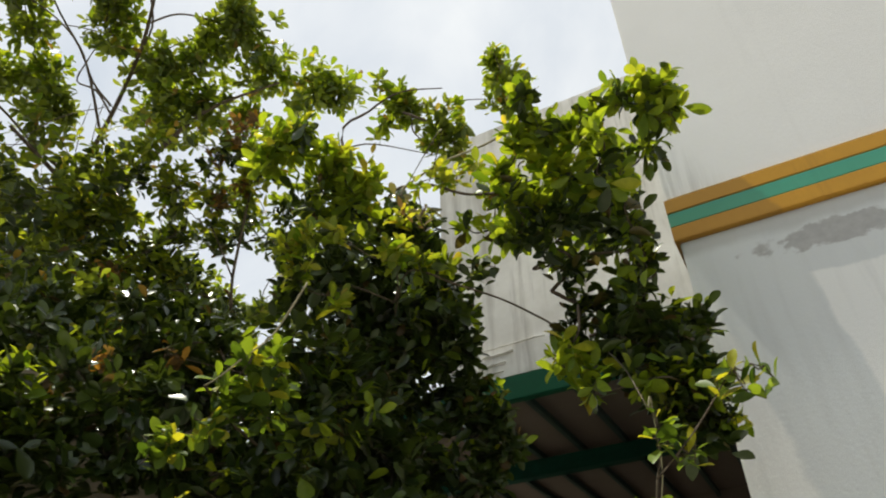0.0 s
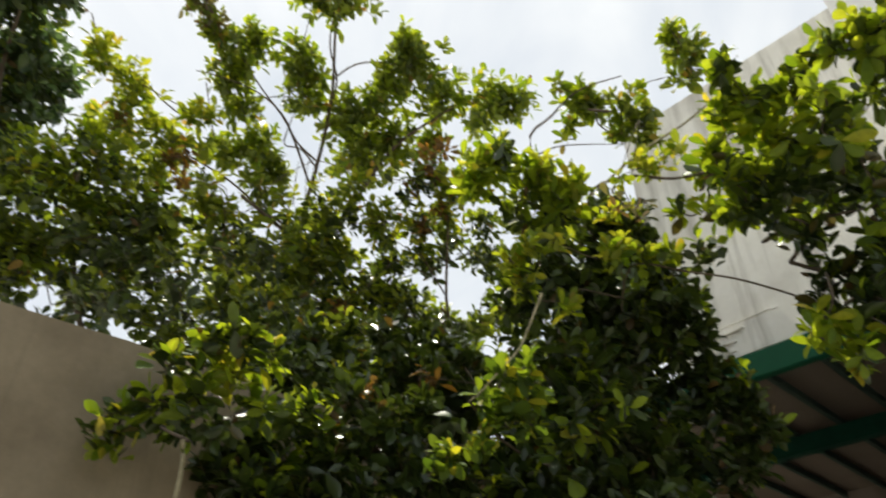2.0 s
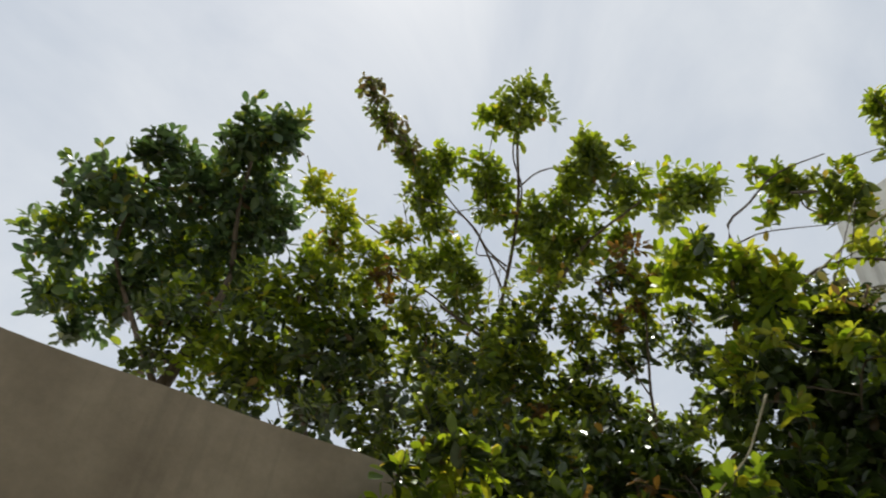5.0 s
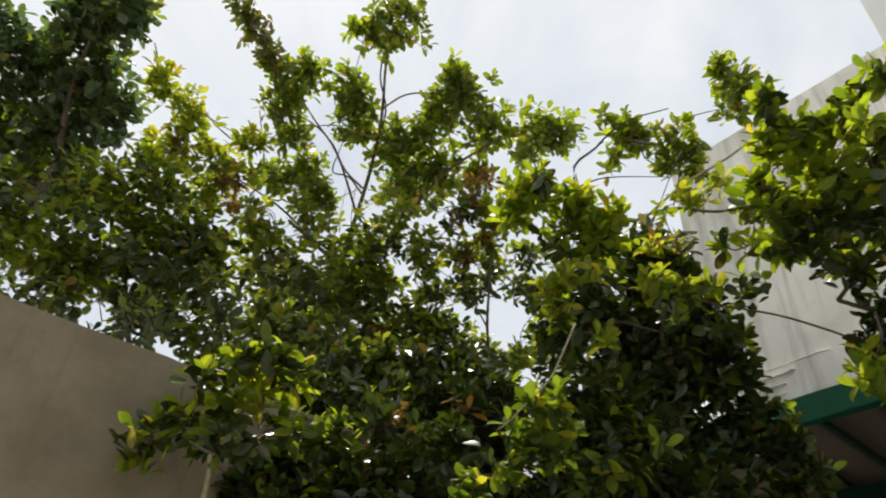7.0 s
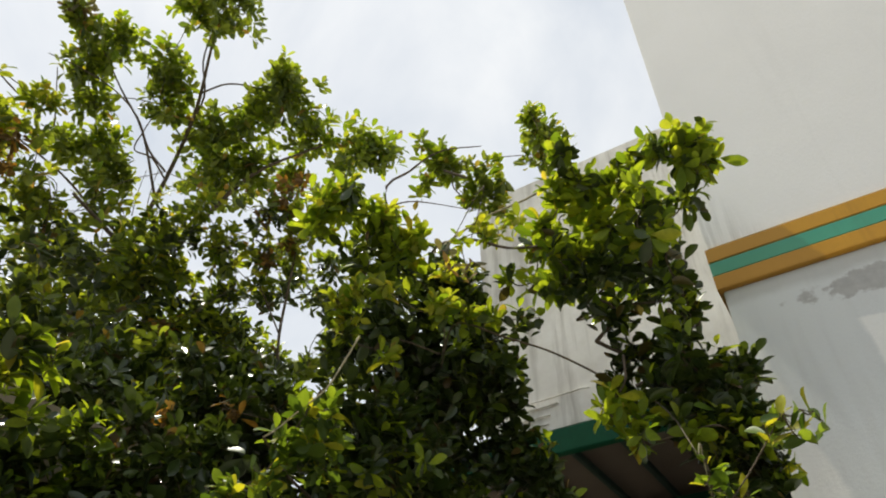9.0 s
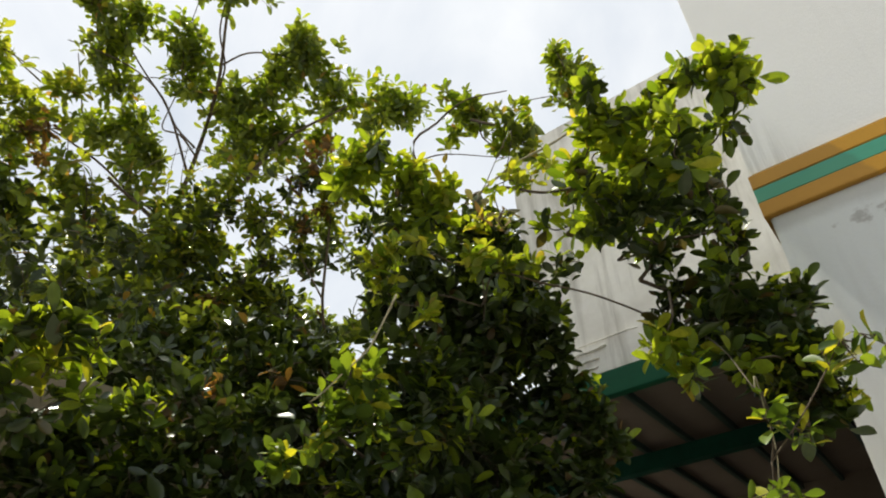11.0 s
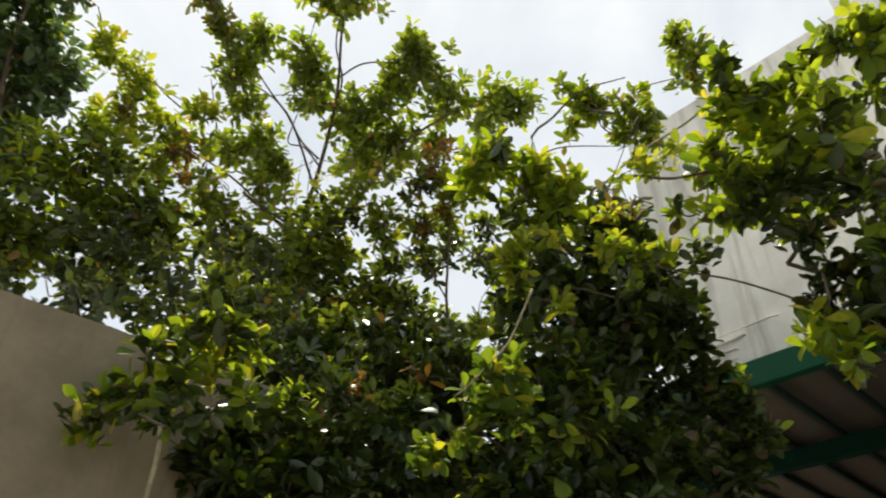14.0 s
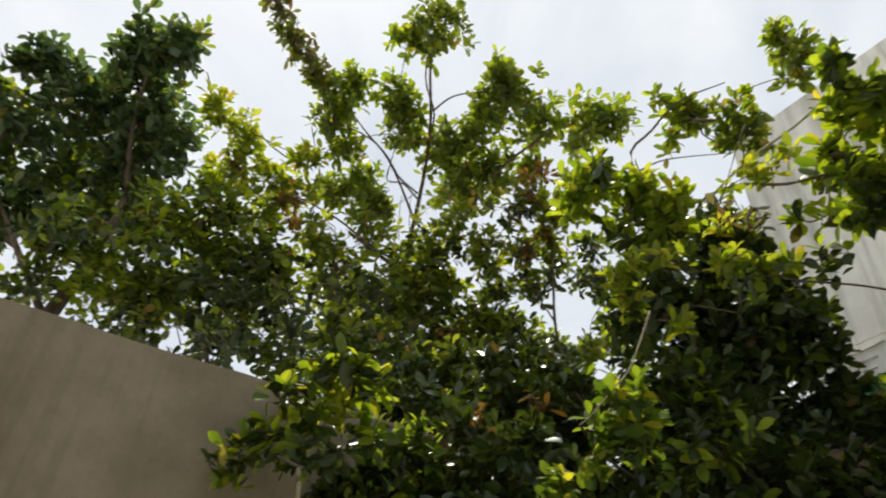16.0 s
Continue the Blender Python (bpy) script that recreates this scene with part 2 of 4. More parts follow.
def box(x0, x1, y0, y1, z0, z1, bevel=0.0, bm=None):
    bm = bm or bmesh.new()
    made = bmesh.ops.create_cube(bm, size=1.0)["verts"]
    for v in made:
        v.co = Vector(((x0 + x1) / 2 + v.co.x * (x1 - x0), (y0 + y1) / 2 + v.co.y * (y1 - y0), (z0 + z1) / 2 + v.co.z * (z1 - z0)))
    if bevel:
        edges = list({e for v in made for e in v.link_edges})
        bmesh.ops.bevel(bm, geom=edges, offset=bevel, segments=2, affect="EDGES")
    return bm


def thing(name, label, category, at=(0, 0, 0), group="", kind=""):
    ob = new(name)
    ob.location = at
    ob.empty_display_size = 0.2
    return tagged(ob, label, category, group, kind)


def from_arrays(name, verts, faces, material, parent, smooth=False):
    me = bpy.data.meshes.new(name)
    me.from_pydata(verts, [], faces)
    me.materials.append(material)
    if smooth:
        me.shade_smooth()
    ob = new(name, me)
    ob.parent = parent
    return ob


def tube(points, r0, r1, sides=6, store=None):
    """A tapered, smoothly bent branch through the points, added to the store of (verts, faces)."""
    verts, faces = store if store is not None else ([], [])
    pts = [Vector(p) for p in points]
    fine = []
    for i in range(len(pts) - 1):
        a, b = pts[i], pts[i + 1]
        ta = (b - pts[i - 1]) / 2 if i else b - a
        tb = (pts[i + 2] - a) / 2 if i + 2 < len(pts) else b - a
        for k in range(4):
            s = k / 4
            fine.append((2 * s**3 - 3 * s**2 + 1) * a + (s**3 - 2 * s**2 + s) * ta + (3 * s**2 - 2 * s**3) * b + (s**3 - s**2) * tb)
    fine.append(pts[-1])
    start = len(verts)
    for i, p in enumerate(fine):
        d = (fine[min(i + 1, len(fine) - 1)] - fine[max(i - 1, 0)]).normalized()
        u = d.orthogonal().normalized() if abs(d.z) > 0.95 else d.cross(Vector((0, 0, 1))).normalized()
        w = d.cross(u)
        r = r0 + (r1 - r0) * i / (len(fine) - 1)
        for k in range(sides):
            a = 2 * math.pi * k / sides
            verts.append(p + (u * math.cos(a) + w * math.sin(a)) * r)
    for i in range(len(fine) - 1):
        for k in range(sides):
            a, b = start + i * sides + k, start + i * sides + (k + 1) % sides
            faces.append((a, b, b + sides, a + sides))
    faces.append(tuple(start + k for k in reversed(range(sides))))
    faces.append(tuple(start + (len(fine) - 1) * sides + k for k in range(sides)))
    return verts, faces


# ---- ground, yard wall, house ----
bm = bmesh.new()
bmesh.ops.create_grid(bm, x_segments=60, y_segments=60, size=1.0)
for v in bm.verts:
    far = 30 if max(abs(v.co.x), abs(v.co.y)) < 0.5 else 1500
    v.co.x, v.co.y = v.co.x * far, v.co.y * far
    if abs(v.co.x) < 30 and abs(v.co.y) < 30:
        v.co.z = 0.02 * noise.noise(v.co * 0.7)
ground = tagged(part("ground", bm, EARTH), "pale worn concrete of the yard", "ground", kind="structure")

yard_wall = thing("yard_wall", "tall beige cement-plastered yard wall in shade", "wall", (-2.85, 2.0, 0), kind="structure")
bm = box(-0.1, 0.1, -7.0, 5.4, 0, 3.08)
bmesh.ops.subdivide_edges(bm, edges=[e for e in bm.edges if abs(e.verts[0].co.y - e.verts[1].co.y) > 1], cuts=70)
for v in bm.verts:
    if v.co.z > 3:
        v.co.z += 0.012 * noise.noise(Vector((v.co.x * 3, v.co.y * 2.3, 1.7))) + 0.006 * noise.noise(Vector((0, v.co.y * 11, 5)))
part("wall_body", bm, BEIGE.m, yard_wall)

# unseen plain walls added behind the camera, closing the yard to cut low light
for name, at, long, turn in (("unseen_wall_south", (1.0, -4.6, 0), 8.0, 90), ("unseen_wall_east", (5.2, -0.6, 0), 8.0, 0)):
    far_wall = tagged(new(name), "plain beige cement-plastered wall added unseen to block low light", "wall", kind="structure")
    far_wall.matrix_basis = pose(*at, 0, 0, turn)
    part("wall_body", box(-0.1, 0.1, -long / 2, long / 2, 0, 3.1, 0.01), BEIGE.m, far_wall)

house = thing("house", "whitewashed two-storey house with ochre and green painted band", "house", (-0.21, 3.25, 0))
HX, HY = -0.21, 3.25
YB = 4.87 - HY


def house_box(name, x0, x1, y0, y1, z0, z1, mat, bevel=0.0, parent=None, label=""):
    return part(name, box(x0, x1, y0, y1, z0, z1, bevel), mat, parent or house, label)


lower_wall = house_box("lower_wall", 0.010, 7.5, 0.004, 5.6, 0, 3.786, PATCHED, 0.008, None, "grey-blue painted wall with lighter fields and damp patch")
side_wall = house_box("upper_wall", 0, 7.5, -0.012, 5.6, 4.051, 8.6, WHITEWASH.m, 0.01, None, "grey-white painted upper wall")
for k, (mat, col) in enumerate(((YELLOW, "ochre"), (GREEN_BAND, "sea green"), (YELLOW, "ochre"))):
    house_box("painted_band", -0.012, 7.5, -0.024 + 0.004 * (k == 1), 5.6, 3.785 + 0.089 * k, 3.873 + 0.089 * k, mat, 0.004, side_wall, col + " painted band")
upper = house_box("upper_storey", -2.22, -0.004, YB, 5.6, 4.1, 6.872, OLD_WHITE.m, 0.015, None, "weathered whitewashed wall with dark streaks")
# broken plaster edges near the foot of the upper storey: thin lips whose undersides lie in shade
for k, (xa, xb, z, h, out) in enumerate(((-1.90, -1.30, 4.385, 0.010, 0.012), (-1.86, -1.58, 4.315, 0.014, 0.030), (-1.90, -1.66, 4.235, 0.012, 0.026), (-1.80, -1.68, 4.165, 0.010, 0.020))):
    bm = box(xa, xb, YB - out, YB - 0.001, z, z + h)
    bmesh.ops.subdivide_edges(bm, edges=[e for e in bm.edges if abs(e.verts[0].co.x - e.verts[1].co.x) > 0.1], cuts=14)
    for v in bm.verts:
        v.co.z += 0.012 * noise.noise(Vector((v.co.x * 6, k, 0))) + 0.008 * noise.noise(Vector((v.co.x * 23, k, 3)))
        if v.co.y < YB - 0.005:
            v.co.y += 0.6 * out * noise.noise(Vector((v.co.x * 14, k, 7)))
    part("plaster_crack", bm, OLD_WHITE.m, upper)
house_box("fascia_beam", -4.4, -0.004, YB - 0.03, YB + 0.05, 3.90, 4.097, GREEN_STEEL, 0.006, None, "green enamelled steel fascia beam")
house_box("ceiling_slab", -5.2, -0.004, YB + 0.054, 5.59, 4.07, 4.097, SOFFIT, 0.0, None, "bare brown underside of the upper floor, shade in its colour")
for y in (6.55,):
    house_box("cross_beam", -5.2, -0.006, y - HY - 0.06, y - HY + 0.06, 3.84, 4.0, SHADED_STEEL, 0.006, None, "green enamelled steel beam with shade in its colour")
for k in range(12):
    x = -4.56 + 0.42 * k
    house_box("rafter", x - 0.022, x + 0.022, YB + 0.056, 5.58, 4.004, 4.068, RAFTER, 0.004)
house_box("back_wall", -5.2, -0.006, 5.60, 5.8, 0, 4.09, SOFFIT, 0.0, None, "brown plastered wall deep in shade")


# ---- trees ----
RNG = np.random.default_rng(7)
# one leaf: midrib and two half blades, folded a little and bent down at the tip
RIB = ((0.0, 0.0, 0.0), (0.16, 0.085, -0.02), (0.38, 0.195, -0.04), (0.62, 0.245, -0.05), (0.84, 0.185, -0.07), (0.95, 0.085, -0.10))
LEAF_V = np.array([(x, 0, z) for x, w, z in RIB] + [(1.0, 0, -0.12)] + [(x, w, z + 0.33 * w) for x, w, z in RIB[1:]] + [(x, -w, z + 0.33 * w) for x, w, z in RIB[1:]])
LEAF_F = [(0, 1, 7), (0, 12, 1), (5, 6, 11), (5, 16, 6)]
for k in range(1, 5):
    LEAF_F += [(k, k + 1, 7 + k, 6 + k), (k, 11 + k, 12 + k, k + 1)]


def unit(a):
    return a / (np.linalg.norm(a, axis=-1, keepdims=True) + 1e-9)


def leaf_frames(centre, radius, length, cover, droop=0.0, sprig=7):
    """Places, turns and lengths of the leaves of one cluster: rosettes at the ends of short upright shoots."""
    core = max(0.75 * radius, radius - 0.08 * length)
    shoots = max(3 if sprig > 5 else 1, round(18 * cover * (radius / length) ** 2 / sprig))
    way = unit(RNG.normal(size=(shoots, 3)) + (0, 0, 0.25))
    reach = core * RNG.uniform(0.12, 1.0, (shoots, 1)) ** 0.45
    reach *= 1 + 0.3 * RNG.normal(size=(shoots, 1)).clip(-1.5, 0.7)
    tips = np.asarray(centre) + way * reach
    axis = unit(way + (0, 0, 0.8 - droop) + 0.5 * RNG.normal(size=(shoots, 3)))
    idx = np.repeat(np.arange(shoots), sprig)
    n = len(idx)
    turn = np.tile(np.arange(sprig) * 2.4, shoots) + RNG.uniform(0, 6, n) * 0.25
    ax = axis[idx]
    u = unit(np.cross(ax, RNG.normal(size=(shoots, 3))[idx]))
    w = np.cross(ax, u)
    side = u * np.cos(turn)[:, None] + w * np.sin(turn)[:, None]
    step = np.tile(np.arange(sprig) / sprig, shoots)
    a = unit(side + ax * (0.3 + 0.9 * step[:, None]) + 0.3 * RNG.normal(size=(n, 3)) - (0, 0, 0.2 + droop))
    nn = unit(ax + (0, 0, 0.4) + 0.5 * RNG.normal(size=(n, 3)))
    nn = unit(nn - a * (nn * a).sum(1, keepdims=True))
    b = np.cross(nn, a)
    base = tips[idx] - ax * length * (1.0 * (1 - step[:, None]) - 0.1)
    size = length * (0.65 + 0.6 * RNG.random(n)) * (1.0 - 0.3 * step)
    return tips, axis, base, a, b, nn, size


def leaf_mesh(name, frames, mats, shares, parent):
    """All leaves of a cluster; the later materials go to the leaves higher up in it."""
    tips, axis, base, a, b, nn, size = frames
    wide = RNG.uniform(0.78, 1.12, len(size))
    v = (LEAF_V[None, :, 0, None] * a[:, None] + LEAF_V[None, :, 1, None] * b[:, None] * wide[:, None, None]
         + LEAF_V[None, :, 2, None] * nn[:, None]) * size[:, None, None] + base[:, None]
    me = bpy.data.meshes.new(name)
    n = len(size)
    loops = [len(f) for f in LEAF_F]
    flat = np.array([i for f in LEAF_F for i in f])
    me.vertices.add(n * len(LEAF_V))
    me.vertices.foreach_set("co", v.reshape(-1).astype(np.float32))
    me.loops.add(n * len(flat))
    me.loops.foreach_set("vertex_index", (flat[None] + len(LEAF_V) * np.arange(n)[:, None]).reshape(-1).astype(np.int32))
    me.polygons.add(n * len(loops))
    starts = np.concatenate([[0], np.cumsum(loops)[:-1]])
    me.polygons.foreach_set("loop_start", (starts[None] + len(flat) * np.arange(n)[:, None]).reshape(-1).astype(np.int32))
    me.update(calc_edges=True)
    me.validate()
    for m in mats:
        me.materials.append(m)
    # low leaves darker, high ones brighter: top light painted in with young growth
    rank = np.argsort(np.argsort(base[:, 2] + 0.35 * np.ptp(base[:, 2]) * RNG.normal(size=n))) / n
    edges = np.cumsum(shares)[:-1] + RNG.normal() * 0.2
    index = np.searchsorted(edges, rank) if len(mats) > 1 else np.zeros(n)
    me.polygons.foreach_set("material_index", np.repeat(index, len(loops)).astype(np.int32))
    me.shade_smooth()
    ob = new(name, me)
    ob.parent = parent
    return tagged(ob, kind="stuff")


def foliage(tree, hub, clumps, length, cover, blend, limb=0.006, droop=0.0, grow=1.05, sprig=7):
    """Twigs that run from cluster to cluster, out from the hub, and the leaves on them. blend: shares of the leaf materials."""
    origin = Vector(tree.location)
    mats, shares = zip(*blend)
    store = ([], [])
    nodes = [(Vector(hub), limb)]
    for x, y, z, r in sorted(clumps, key=lambda q: (Vector(q[:3]) - Vector(hub)).length):
        c = Vector((x, y, z))
        near, thick = min(nodes, key=lambda q: (q[0] - c).length)
        thin = max(min(0.004, limb * 0.7), thick * 0.72)
        mid = near.lerp(c, 0.5) + Vector(RNG.normal(size=3)) * 0.16 * (c - near).length
        tube([near - origin, mid - origin, c - origin], thick, thin, 5, store)
        nodes.append((c, thin))
        frames = leaf_frames(c - origin, r * grow, length, cover, droop, sprig)
        for tip, ax in zip(frames[0][::3], frames[1][::3]):
            inner = Vector(c - origin).lerp(Vector(tip), 0.25)
            tube([inner, Vector(tip) - Vector(ax) * length * 0.9, tip], 0.003, 0.0012, 3, store)
        leaf_mesh("crown", frames, mats, shares, tree)
    ob = from_arrays("branchwork", *store, BARK, tree, True)
    return tagged(ob, kind="stuff")


def inside(centre, radii, count, size):
    """Cluster places spread through an ellipsoid."""
    p = unit(RNG.normal(size=(count, 3))) * RNG.random((count, 1)) ** 0.4 * radii + centre
    return [(*q, size * s) for q, s in zip(p.tolist(), RNG.uniform(0.7, 1.3, count))]


def limb(tree, points, r0, r1, material=None, name="limb", sides=8):
    origin = Vector(tree.location)
    return from_arrays(name, *tube([Vector(p) - origin for p in points], r0, r1, sides), material or BARK, tree, True)


back_tree = thing("citrus_tree", "tall leafy citrus tree with open crown behind the yard wall", "tree", (-5.75, 2.15, 0))
limb(back_tree, [(-5.75, 2.15, -0.05), (-5.8, 2.2, 1.8), (-5.75, 2.2, 3.6), (-5.94, 2.78, 5.34)], 0.15, 0.055, name="trunk", sides=12)
limb(back_tree, [(-5.94, 2.78, 5.34), (-6.02, 3.12, 6.22), (-5.45, 3.04, 6.95), (-4.78, 2.78, 7.7), (-4.27, 2.42, 8.23), (-3.96, 2.27, 8.48)], 0.034, 0.009)
limb(back_tree, [(-4.63, 2.66, 7.88), (-4.34, 2.8, 8.02), (-4.08, 3.09, 8.04), (-3.97, 3.3, 8.0)], 0.012, 0.006)
limb(back_tree, [(-5.41, 3.02, 7.0), (-5.2, 2.52, 7.47), (-5.13, 2.09, 7.71), (-5.01, 1.61, 7.97)], 0.016, 0.006)
limb(back_tree, [(-5.94, 3.15, 6.21), (-5.71, 3.03, 6.5), (-5.77, 2.65, 6.67), (-5.8, 2.2, 6.87), (-5.89, 1.57, 7.02)], 0.022, 0.008)
limb(back_tree, [(-5.75, 2.27, 3.34), (-5.95, 1.35, 4.6), (-5.8, 0.9, 5.6)], 0.045, 0.012)
limb(back_tree, [(-5.94, 2.78, 5.34), (-5.25, 3.27, 6.34), (-4.5, 3.46, 7.21), (-3.75, 3.77, 7.59)], 0.04, 0.01)
for way, thick, thin in (
    ([(-5.12, 2.87, 7.12), (-5.13, 2.62, 7.24), (-5.05, 2.34, 7.43), (-5.06, 2.02, 7.54), (-5.14, 1.68, 7.56), (-5.24, 1.39, 7.54)], 0.013, 0.005),
    ([(-5.16, 2.91, 7.07), (-5.15, 2.69, 7.19), (-5.22, 2.52, 7.2), (-5.08, 2.47, 7.35), (-4.94, 2.44, 7.48)], 0.012, 0.005),
    ([(-5.49, 1.83, 7.04), (-5.38, 1.71, 7.19), (-5.2, 1.51, 7.42)], 0.008, 0.005),
    ([(-5.3, 0.84, 7.03), (-5.29, 0.99, 7.02), (-5.28, 1.17, 7.0), (-5.26, 1.32, 6.98)], 0.01, 0.005),
    ([(-4.98, 2.85, 7.42), (-4.6, 2.91, 7.7), (-4.24, 3.05, 7.89), (-4.02, 3.17, 7.99)], 0.01, 0.005),
    ([(-4.9, 2.82, 7.56), (-4.59, 2.71, 7.86), (-4.42, 2.47, 8.08), (-4.22, 2.34, 8.26)], 0.012, 0.008),
    ([(-5.26, 2.83, 6.06), (-5.28, 2.65, 6.14), (-5.3, 2.47, 6.22), (-5.32, 2.19, 6.33)], 0.026, 0.016),
    ([(-5.45, 2.87, 6.64), (-5.31, 2.77, 6.85), (-5.17, 2.7, 7.02)], 0.005, 0.003),
    ([(-5.38, 2.97, 6.66), (-5.24, 2.86, 6.87), (-5.08, 2.77, 7.07)], 0.005, 0.003),
    ([(-4.52, 4.37, 5.26), (-4.42, 4.22, 5.55), (-4.22, 4.05, 5.94), (-4.03, 3.89, 6.26)], 0.018, 0.01),
    ([(-4.42, 4.22, 5.55), (-4.42, 3.95, 5.83), (-4.41, 3.76, 6.0)], 0.01, 0.005),
    ([(-5.3, 0.52, 7.08), (-5.15, 0.39, 7.23), (-5.07, 0.3, 7.31)], 0.01, 0.006),
    ([(-5.3, 1.35, 6.92), (-5.29, 1.14, 6.98), (-5.25, 0.95, 7.06)], 0.009, 0.005),
):
    limb(back_tree, way, thick, thin, name="twig", sides=6)
LEFT_LOW = [
    (-5.96, -0.24, 5.45, 0.35), (-6.19, -0.28, 5.06, 0.24), (-6.05, 0.19, 5.28, 0.36), (-5.68, 0.5, 5.79, 0.4),
    (-5.42, 0.83, 6.07, 0.35), (-6.07, 0.71, 5.15, 0.32), (-5.8, 0.97, 5.51, 0.35), (-5.6, 1.12, 5.75, 0.35),
    (-5.75, 1.56, 5.35, 0.38), (-6.01, 1.26, 5.05, 0.26), (-5.51, 1.47, 5.74, 0.32),
]
YELLOW_SPRAYS = [
    (-5.25, 0.54, 7.05, 0.25), (-5.32, 0.91, 6.92, 0.28), (-5.41, 1.31, 6.72, 0.26), (-5.63, 1.42, 6.44, 0.3),
    (-5.15, 1.56, 6.91, 0.22), (-5.58, 0.9, 6.64, 0.28),
]
DRY_TIP = [
    (-4.64, 0.66, 8.38, 0.14), (-4.74, 0.8, 8.29, 0.16), (-4.82, 0.98, 8.21, 0.18), (-4.88, 1.19, 8.12, 0.19),
    (-4.98, 1.38, 8.0, 0.18),
]
TALL_TOP = [
    (-3.93, 2.27, 8.46, 0.34), (-4.22, 2.03, 8.4, 0.18), (-4.72, 2.26, 7.98, 0.3), (-4.9, 2.54, 7.72, 0.27),
    (-4.96, 1.7, 7.94, 0.32), (-5.21, 1.73, 7.73, 0.2), (-5.32, 1.98, 7.55, 0.23), (-4.8, 1.82, 8.03, 0.12),
    (-5.54, 2.34, 7.23, 0.32), (-5.55, 2.65, 7.06, 0.2), (-5.71, 2.05, 7.18, 0.23),
]
HIGH_MIDDLE = [
    (-3.91, 3.29, 8.04, 0.34), (-4.29, 3.19, 7.85, 0.26), (-3.91, 3.71, 7.79, 0.28), (-4.72, 3.03, 7.62, 0.3),
    (-4.83, 3.35, 7.34, 0.39), (-4.52, 3.51, 7.49, 0.27), (-3.59, 4.13, 7.71, 0.31), (-3.38, 4.26, 7.73, 0.24),
    (-4.26, 3.85, 7.46, 0.2), (-3.82, 3.13, 8.18, 0.19),
]
MIDDLE = [
    (-4.98, 2.87, 6.28, 0.29), (-5.55, 1.94, 6.16, 0.29), (-5.72, 2.25, 5.77, 0.34), (-5.59, 2.77, 5.59, 0.38),
    (-5.18, 3.2, 5.8, 0.34), (-5.36, 3.37, 5.41, 0.35), (-4.6, 3.48, 6.23, 0.29), (-4.05, 3.93, 6.36, 0.28),
    (-4.15, 3.56, 6.58, 0.27), (-3.79, 3.89, 6.6, 0.28), (-4.07, 4.37, 5.91, 0.24), (-4.99, 3.82, 5.47, 0.38),
    (-5.3, 2.83, 5.94, 0.27), (-4.52, 3.87, 5.97, 0.18), (-6.06, 2.11, 5.34, 0.34), (-5.48, 2.35, 6.03, 0.22),
    (-4.6, 3.09, 6.52, 0.24),
]
LACE = [
    (-4.97, 3.26, 6.37, 0.24), (-4.81, 3.61, 6.29, 0.24), (-4.51, 3.85, 6.39, 0.24), (-4.32, 4.17, 6.29, 0.22),
    (-4.01, 4.38, 6.37, 0.22), (-5.21, 3.31, 6.06, 0.24), (-5.02, 3.72, 5.96, 0.17), (-4.56, 4.13, 6.09, 0.17),
    (-4.16, 4.55, 6.07, 0.16), (-5.35, 3.59, 5.66, 0.26), (-5.1, 4.02, 5.58, 0.25), (-4.82, 4.44, 5.48, 0.22),
    (-4.28, 4.81, 5.66, 0.16), (-5.39, 2.98, 6.08, 0.22), (-5.54, 3.2, 5.74, 0.25), (-5.63, 3.52, 5.33, 0.28),
    (-5.31, 4.05, 5.26, 0.28), (-4.93, 4.53, 5.21, 0.28), (-5.78, 3.17, 5.41, 0.25), (-4.88, 4.29, 5.34, 0.22),
    (-4.56, 4.6, 5.38, 0.22), (-4.29, 4.79, 5.46, 0.2), (-4.5, 4.08, 6, 0.13), (-4, 4.6, 5.98, 0.15),
    (-4.91, 4.06, 5.57, 0.18), (-5.01, 3.74, 5.75, 0.18), (-4.86, 4, 5.74, 0.21), (-4.8, 3.81, 5.98, 0.18),
    (-4.82, 4.23, 5.55, 0.16), (-5, 3.73, 5.82, 0.21),
]
CENTRE_FILL = [
    (-3.09, 3.77, 5.13, 0.18), (-3.15, 4, 4.8, 0.2), (-2.86, 4.04, 5.01, 0.18), (-3.3, 4.06, 4.56, 0.2),
    (-3.06, 4.26, 4.53, 0.22), (-3.54, 3.77, 4.66, 0.17), (-2.7, 4.36, 4.73, 0.22), (-2.95, 3.58, 5.43, 0.17),
    (-2.76, 3.84, 5.33, 0.18), (-2.54, 4.23, 5.04, 0.18), (-3.71, 3.79, 4.42, 0.2), (-3.54, 4.01, 4.32, 0.2),
    (-3.57, 4.09, 4.16, 0.19), (-3.8, 3.98, 4, 0.2), (-3.72, 4.15, 3.83, 0.21), (-3.84, 3.8, 4.23, 0.19),
    (-3.53, 4.23, 3.98, 0.2), (-4.03, 3.75, 4, 0.2), (-3.98, 3.94, 3.75, 0.21), (-3.56, 4.35, 3.69, 0.21),
]

